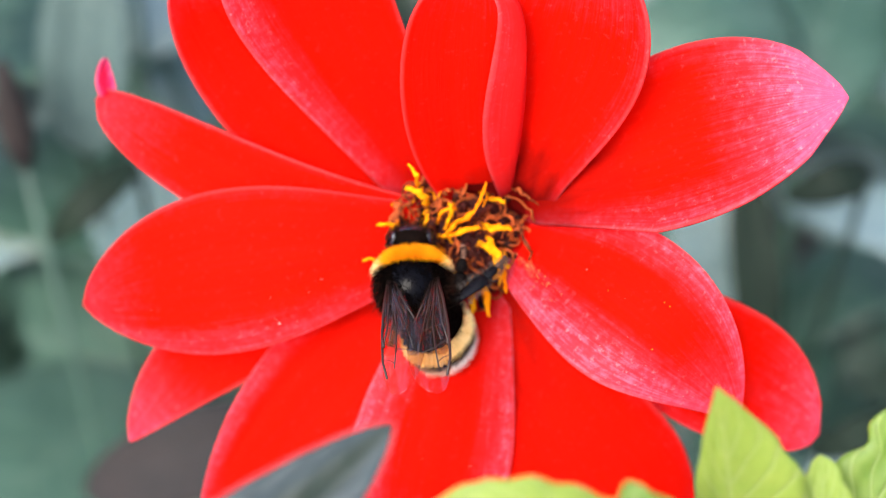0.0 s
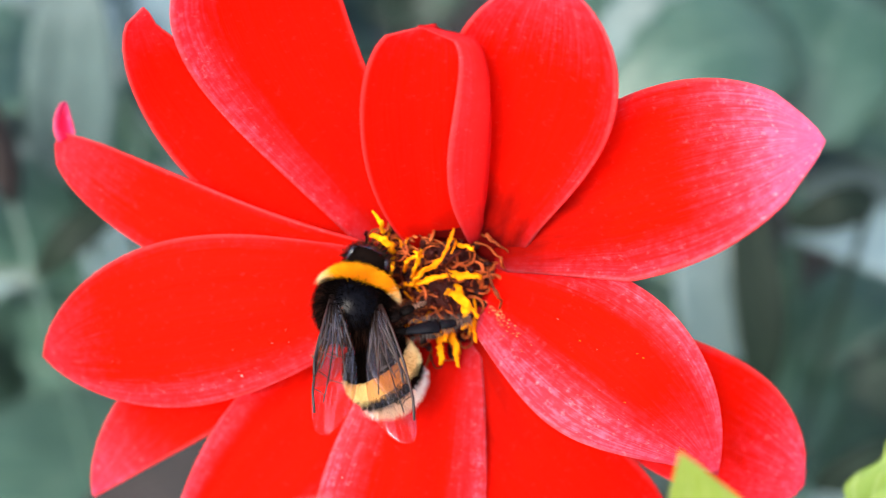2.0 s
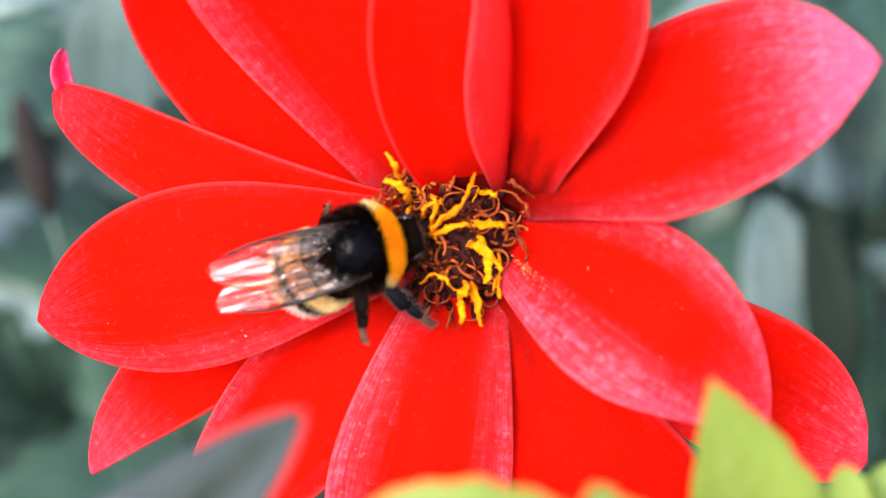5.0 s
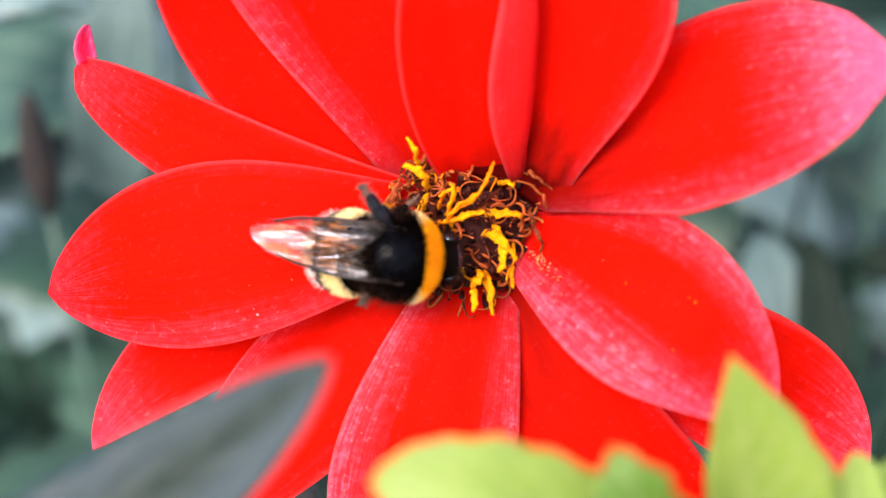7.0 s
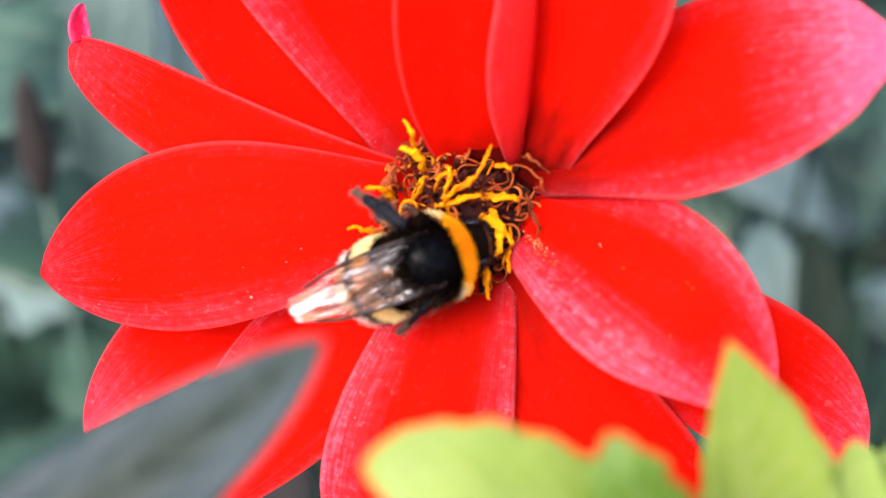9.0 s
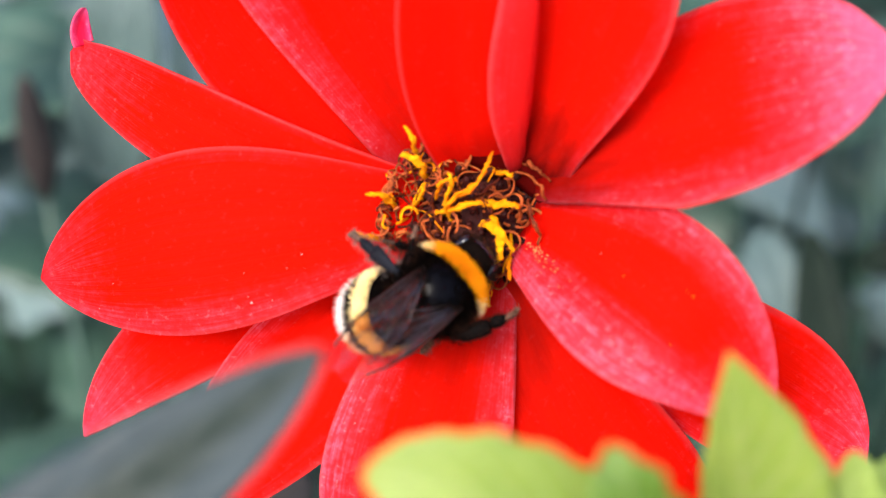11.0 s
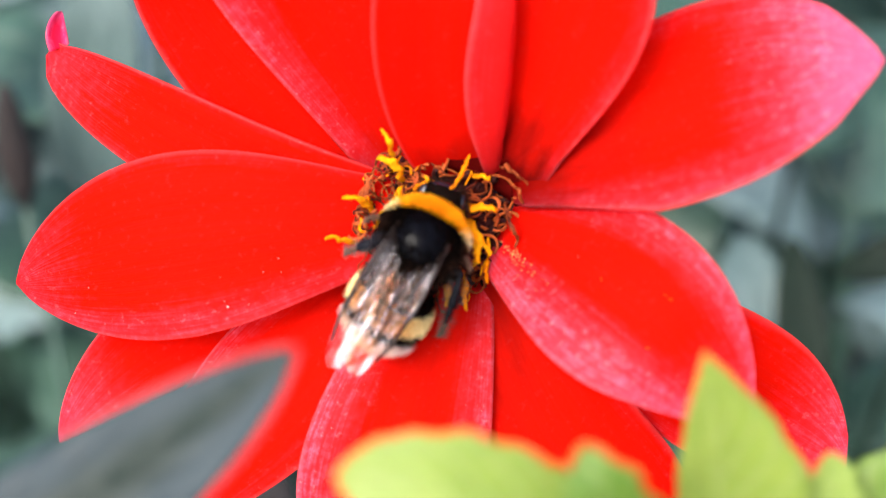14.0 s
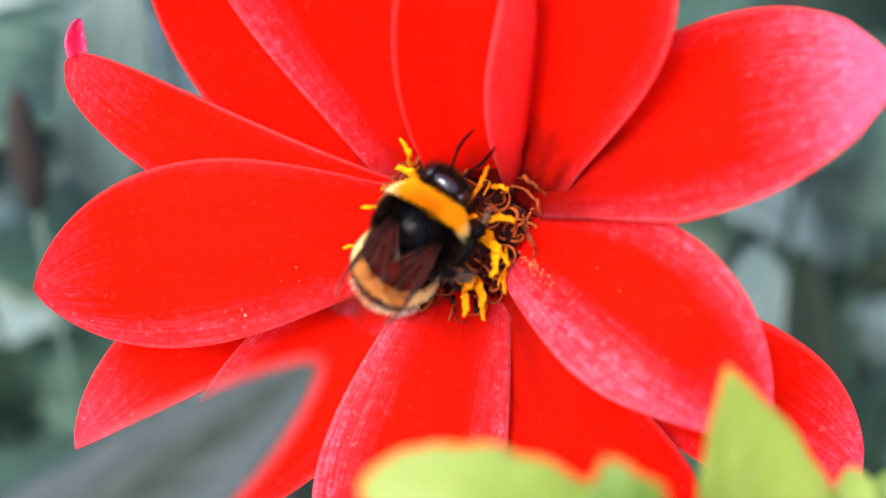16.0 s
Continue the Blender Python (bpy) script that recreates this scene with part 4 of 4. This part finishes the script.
def make_back_plants():
    """Leafy plants behind the flower."""
    rng = random.Random(23)
    shape = toothed(0.55, 0.75, 7, 0.12)
    sites = [(-0.20, 0.20), (-0.10, 0.26), (-0.03, 0.17), (0.06, 0.25), (0.14, 0.17), (0.22, 0.26), (-0.28, 0.32), (0.0, 0.36), (0.12, 0.38), (0.30, 0.36), (-0.16, 0.42), (-0.33, 0.16), (0.33, 0.14), (0.22, 0.48), (-0.05, 0.5), (0.20, 0.19), (0.09, 0.31), (-0.15, 0.31), (-0.24, 0.25), (0.17, 0.33), (0.27, 0.20), (-0.07, 0.40), (0.38, 0.26), (-0.075, 0.13), (-0.11, 0.17), (0.10, 0.135)]
    for x, y in sites:
        tall = rng.uniform(0.36, 0.44) if y < 0.22 else rng.uniform(0.42, 0.56)
        plant = thing("leafy_plant", pose(x, y + 0.025, 0), "leafy garden plant with dull blue-green leaves behind the flower", "plant", "background plants")
        lean = Vector((rng.uniform(-0.03, 0.03), rng.uniform(-0.02, 0.03), 0))
        line = [lean * (s * s) + Vector((0, 0, tall * s - 0.005)) for s in (0, 0.25, 0.5, 0.75, 1)]
        leafed_stalk(line, [3.2, 2.9, 2.4, 1.9, 1.1], plant, "", M_BACK)
        n = 13
        for i in range(n):
            s = 0.28 + 0.72 * i / (n - 1)
            a = i * 2.4 + rng.uniform(-0.4, 0.4)
            p = lean * (s * s) + Vector((0, 0, tall * s - 0.005))
            d = Vector((math.cos(a), math.sin(a), 0))
            long = rng.uniform(0.055, 0.10) * (1.15 - 0.4 * s)
            q = p + d * long * 0.5 + Vector((0, 0, long * rng.uniform(0.15, 0.4)))
            tip = p + d * long * 1.05 + Vector((0, 0, long * rng.uniform(-0.25, 0.35)))
            w = long * rng.uniform(0.26, 0.36) / MM
            bm = blade(p / MM, q / MM, tip / MM, w, w, (d * rng.uniform(-0.4, 0.4) + Vector((rng.uniform(-0.3, 0.3), rng.uniform(-0.5, 0.1), 1))), 22, 4, 0.5, shape, cup=rng.uniform(-0.1, 0.35), pleat=0.8, seed=i)
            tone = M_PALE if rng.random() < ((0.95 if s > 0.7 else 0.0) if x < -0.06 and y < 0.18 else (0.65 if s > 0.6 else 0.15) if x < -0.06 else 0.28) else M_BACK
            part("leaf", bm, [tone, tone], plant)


make_back_plants()


def make_broad_leaves():
    """Single broad leaves close behind the flower, each on its own stalk: grey-green ones, near-black ones added as
    shaded gaps, a brown one for dark soil.
    """
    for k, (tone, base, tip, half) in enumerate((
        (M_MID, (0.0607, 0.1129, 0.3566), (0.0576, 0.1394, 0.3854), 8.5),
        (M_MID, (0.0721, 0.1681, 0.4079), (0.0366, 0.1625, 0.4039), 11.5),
        (M_GAP_DARK, (0.068, 0.1033, 0.3602), (0.0652, 0.1321, 0.3914), 5.5),
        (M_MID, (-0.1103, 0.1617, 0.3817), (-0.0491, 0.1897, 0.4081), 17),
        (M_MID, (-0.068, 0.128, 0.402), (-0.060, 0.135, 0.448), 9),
        (M_GAP_DARK, (-0.0551, 0.1117, 0.4135), (-0.0716, 0.1017, 0.4031), 3.6),
        # added brown leaf that stands in for dark soil in the gap
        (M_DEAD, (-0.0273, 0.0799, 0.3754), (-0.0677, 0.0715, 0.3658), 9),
        (M_GAP_DARK, (0.0878, 0.0705, 0.3835), (0.0686, 0.0653, 0.3778), 4),
        (M_GAP_DARK, (0.0846, 0.1092, 0.408), (0.0682, 0.106, 0.4043), 4),
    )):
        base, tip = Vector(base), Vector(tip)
        word = {M_MID: "grey-green", M_GAP_DARK: "shaded-gap stand-in", M_DEAD: "dark-soil stand-in"}[tone]
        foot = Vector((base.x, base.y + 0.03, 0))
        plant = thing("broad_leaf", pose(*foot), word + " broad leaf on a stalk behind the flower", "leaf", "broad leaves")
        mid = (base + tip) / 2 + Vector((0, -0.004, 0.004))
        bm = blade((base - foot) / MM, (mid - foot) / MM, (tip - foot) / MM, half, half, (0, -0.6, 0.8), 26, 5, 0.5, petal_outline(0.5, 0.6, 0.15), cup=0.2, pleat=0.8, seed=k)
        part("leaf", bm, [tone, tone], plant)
        leafed_stalk([Vector((0, 0, -0.005)), Vector((0, 0, base.z * 0.6)), base - foot], [1.2, 1.0, 0.8], plant, "", M_GAP_DARK)


make_broad_leaves()


def make_seed_head():
    at = BLOOM @ (Vector((-77, 15, -139)) * MM)
    dead = thing("seed_head", pose(at.x, at.y, 0), "brown withered seed head on a dry stalk", "seed head")
    bm = bmesh.new()
    tall = at.z
    tube(bm, [(0.004, 0.002, -0.004), (0.003, 0, tall * 0.5), (0, 0, tall - 0.01)], [0.0013, 0.0011, 0.0009], 8)
    part("stalk", bm, M_BACK, dead)
    bm = bmesh.new()
    tube(bm, [(0, 0, tall + z * MM) for z in (-13, -9, -4, 2, 8, 12, 14)], [r * MM for r in (1.2, 2.6, 3.4, 3.3, 2.4, 1.4, 0.4)], 12)
    part("head", bm, M_DEAD, dead, "spindle-shaped brown seed head")


make_seed_head()


# ---- what moves ----
def motions():
    # seconds; place of the thorax in the bloom (mm); heading, pitch, roll; turn and droop of the abdomen; turn of the two wings, their lift
    steps = [
        (0, -4.1, -3.3, 8, 0, -12, 0, 50, -50, 0, 1, 36),
        (0.5, -4.7, -3.3, 8, 0, -12, 0, 50, -50, 4, 6, 30),
        (1, -5, -3.7, 8, -2, -8, 0, 50, -50, 4, 4, 38),
        (1.5, -5.4, -0.3, 8, -8, -14, 0, 58, -22, 15, 21, -2),
        (2, -6.3, -0.1, 8, -18, -12, 0, 58, -22, 9, 28, 20),
        (2.5, -7.4, 1.6, 8, -28, -12, 0, 58, -22, 7, 14, -4),
        (3, -8, 0.7, 8, -37, -10, 0, 58, -22, 19, 18, 14),
        (3.5, -6.7, 2.4, 8, -42, -12, 0, 58, -22, 0, 6, -8),
        (4, -7.8, 1.6, 8, -66, -12, 0, 58, -42, 6, 6, -6),
        (6.5, -5.2, -0.6, 8, -86, -10, 0, -12, -42, -5, -15, -15),
        (7, -4.9, -1.9, 8, -92, -12, 0, -10, -54, 0, -16, -15),
        (7.5, -3.3, -3.9, 8, -90, -12, 0, -4, -54, 0, -8, -15),
        (8, -2.2, -3.3, 8, -84, -14, 0, 2, -54, 14, 8, -14),
        (8.5, -1.6, -3, 8, -75, -14, 0, 5, -54, 15, 5, -13),
        (9, -1.5, -3.8, 8, -68, -14, 0, 5, -54, 6, -8, -13),
        (11.5, 0, -6.1, 8, -39, -10, 0, -56, -50, 1, -7, 34),
        (12, 1.2, -5.7, 8, -31, -10, 0, -56, -50, -2, -6, 34),
        (12.5, 1.8, -3.6, 8, -30, -12, 0, -46, -52, 6, -10, 2),
        (13, 1.8, -3.6, 8, -29, -12, 0, -46, -52, 5, -11, 2),
        (13.5, 1, -4.5, 8, -23, -8, 0, -36, -54, 4, -1, 38),
        (14, -0.2, -1.1, 8, -24, -14, 0, -8, -42, -3, -10, -6),
        (14.5, -1, -0.6, 8, -22, -14, 0, 0, -42, 4, -10, -6),
        (15, -2.6, -4.1, 8, 0, -6, 0, 0, -58, 3, -3, 46),
        (15.5, -1.5, -2.2, 8, -28, -6, 0, 0, -58, 2, -4, 46),
        (16, -2.2, 1, 8, -31, -6, 0, 0, -58, 3, -3, 46),
    ]

    def seat(x, y, z, heading, pitch, roll):
        return BLOOM @ Matrix.Translation(Vector((x, y, z)) * MM) @ Matrix.Rotation(radians(heading), 4, "Z") @ Matrix.Rotation(radians(pitch), 4, "X") @ Matrix.Rotation(radians(roll), 4, "Y")

    # the insect bows its head into the flower until it lifts it at the end
    bow_down = [16 if r[0] < 14.9 else 0 for r in steps]
    seats = [seat(*r[1:5], r[5] - b, r[6]) for r, b in zip(steps, bow_down)]
    walk(bee, [(r[0], m) for r, m in zip(steps, seats)])

    def waist(t):
        """Where the abdomen hangs on: it slews to the side on which the insect curls."""
        side = (1.6 if t < 1.5 else 2.4 if t < 4 else 1.5) if t <= 4 else -1.3 if 11 < t <= 13 else -1.0 if t == 13.5 else 0.0
        back = -1.7 if 6 < t < 10 else -3.0 if t < 1.5 else -1.4 if t == 4 else -2.3 if t > 14.9 else -2.7 if 11 < t < 12.2 else -3.7 if 12 < t < 14 else -3.4
        return Vector((side, back, -1.4 if t < 14.9 else -0.7)) * MM

    walk(bee_parts["abdomen"], [(r[0], Matrix.Translation(waist(r[0])) @ Matrix.Rotation(radians(r[7]), 4, "Z") @ Matrix.Rotation(radians(b - r[8]), 4, "X")) for r, b in zip(steps, bow_down)])
    walk(bee_parts["head"], [(r[0], pose(0, (5.0 if b else 4.7) * MM, (-0.4 if b else -0.2) * MM, (-34 if b else 6) + 6 * math.sin(r[0] * 2.7), 0, 8 * math.sin(r[0] * 1.9))) for r, b in zip(steps, bow_down)])

    # where the feet hold on, across and up the bloom (mm); a leg with no hold is tucked in
    holds = {
        ("hind_leg", 1): ((0, 6.2, -0.8), (0.5, 6.3, -0.9), (1, 6.3, -1.5), (1.5, 6.0, -1.7), (2, 5.7, -2.1), (2.5, 3.3, -3.5), (3, 1.8, -4.4), (3.5, 1.2, -4.6), (4, 1.1, -4.9), (6.5, -9.4, -5.7), (7, -8.5, -6.8), (7.5, -6.3, -8.3), (8, -4.7, -12.5), (8.5, -4.2, -11.3), (9, -4.5, -11.0), (11.5, -0.5, -11.6), (12, 0.5, -11.6), (12.5, 1.9, -11.2), (13, 1.9, -11.1), (13.5, 1.9, -10.7), (14, 1.7, -10.2), (14.5, 1.5, -8.1), (15, 5.1, -4.3), (15.5, 3.9, -5.3), (16, 3.1, -3.5)),
        ("middle_leg", 1): ((0, 1.6, 0.8), (0.5, 1.8, 0.6), (1, 2.0, 0.4), (1.5, 1.4, 0.0), (2, 1.1, 0.1), (2.5, 1.3, 0.9), (3, 1.3, 0.0), (3.5, 1.5, 0.7), (4, 2.4, -1.8), (11.5, 6.6, -4.6), (12, 6.5, -4.8), (12.5, 6.6, -4.6), (13, 6.3, -5.3), (13.5, 6.3, -6.1), (14, 4.7, -3.5), (14.5, 4.4, -2.8), (15, 4.1, -0.9), (15.5, 4.4, -0.4), (16, 4.6, 2.9)),
        ("hind_leg", -1): ((6.5, -8.7, 7.1), (7, -8.5, 5.2), (7.5, -8.5, 4.2), (8, -8.8, 4.0), (8.5, -8.7, 3.1), (9, -9.0, 2.9), (11.5, -8.9, -1.4), (12, -7.7, -3.2), (12.5, -7.1, -3.2), (13, -7.6, -2.2), (13.5, -6.7, -4.5), (14, -7.7, -2.2), (14.5, -7.2, -1.7)),
        ("middle_leg", -1): ((6.5, -3.1, 4.5), (7, -2.8, 3.9), (7.5, -1.4, 3.4), (8, -2.7, 3.0), (8.5, -3.1, 2.2), (9, -3.7, 1.5), (11.5, -3.3, -0.4), (12, -3.2, -0.4), (12.5, -3.3, 0.5), (13, -2.9, 0.8), (13.5, -2.5, 1.2), (14, -5.5, 1.1), (14.5, -5.2, 0.8)),
        ("front_leg", -1): ((11.5, -6.0, -0.5), (12, -5.5, -0.3), (12.5, -5.5, 0.4), (13, -5.5, 0.9), (13.5, -5.0, 1.1)),
        ("front_leg", 1): (),
    }
    roots = {"front_leg": Vector((1.7, 1.9, -2.2)), "middle_leg": Vector((2.3, 0.2, -2.4)), "hind_leg": Vector((2.1, -1.6, -2.3))}
    tucked = {"front_leg": Vector((1.8, 4.6, -4.4)), "middle_leg": Vector((3.4, 1.6, -5.0)), "hind_leg": Vector((2.6, -5.4, -4.6))}

    def aimed(a, b, up):
        y = (b - a).normalized()
        x = y.cross(up).normalized()
        z = x.cross(y)
        return Matrix.Translation(a * MM) @ Matrix((x, y, z)).transposed().to_4x4()

    for (name, sx), held in holds.items():
        thigh, shin, l1, l2 = bee_parts[name, sx]
        at = {h[0]: Vector((h[1], h[2], 8.5 if name == "middle_leg" else 7.0)) for h in held}
        root = Vector((sx * roots[name].x, *roots[name].yz))
        rows, lower = [], []
        for r, m in zip(steps, seats):
            foot = Vector((sx * tucked[name].x, *tucked[name].yz))
            if r[0] in at:
                foot = (m.inverted() @ BLOOM @ (at[r[0]] * MM)) / MM
            go = foot - root
            far = max(min(go.length, (l1 + l2) * 0.97), abs(l2 - l1) * 1.1)
            go.normalize()
            along = (l1 * l1 - l2 * l2 + far * far) / (2 * far)
            out = Vector((sx * 0.8, -0.2 if name == "hind_leg" else 0.1, 1.0)) if r[0] in at else Vector((-sx * 0.3, 0.2, -1.0))
            out = (out - go * out.dot(go)).normalized()
            knee = root + go * along + out * math.sqrt(max(0.0, l1 * l1 - along * along))
            foot = root + go * far
            upper = aimed(root, knee, out)
            rows.append((r[0], upper))
            lower.append((r[0], upper.inverted() @ aimed(knee, foot, out)))
        walk(thigh, rows)
        walk(shin, lower)

    for sx in (-1, 1):
        for kind, root, extra, lift in (("fore", Vector((sx * 2.0, -0.4, 2.6)), 0, 4), ("hind", Vector((sx * 2.0, -1.4, 2.3)), 5, 1)):
            rows = []
            for r, b in zip(steps, bow_down):
                out = r[9 if sx < 0 else 10] + sx * extra
                rows.append((r[0], Matrix.Translation(root * MM) @ Matrix.Rotation(radians(out), 4, "Z") @ Matrix.Rotation(radians(lift - r[11] + b), 4, "X") @ Matrix.Rotation(radians(sx * 5 - 10), 4, "Y")))
            walk(bee_parts[kind, sx], rows)


motions()
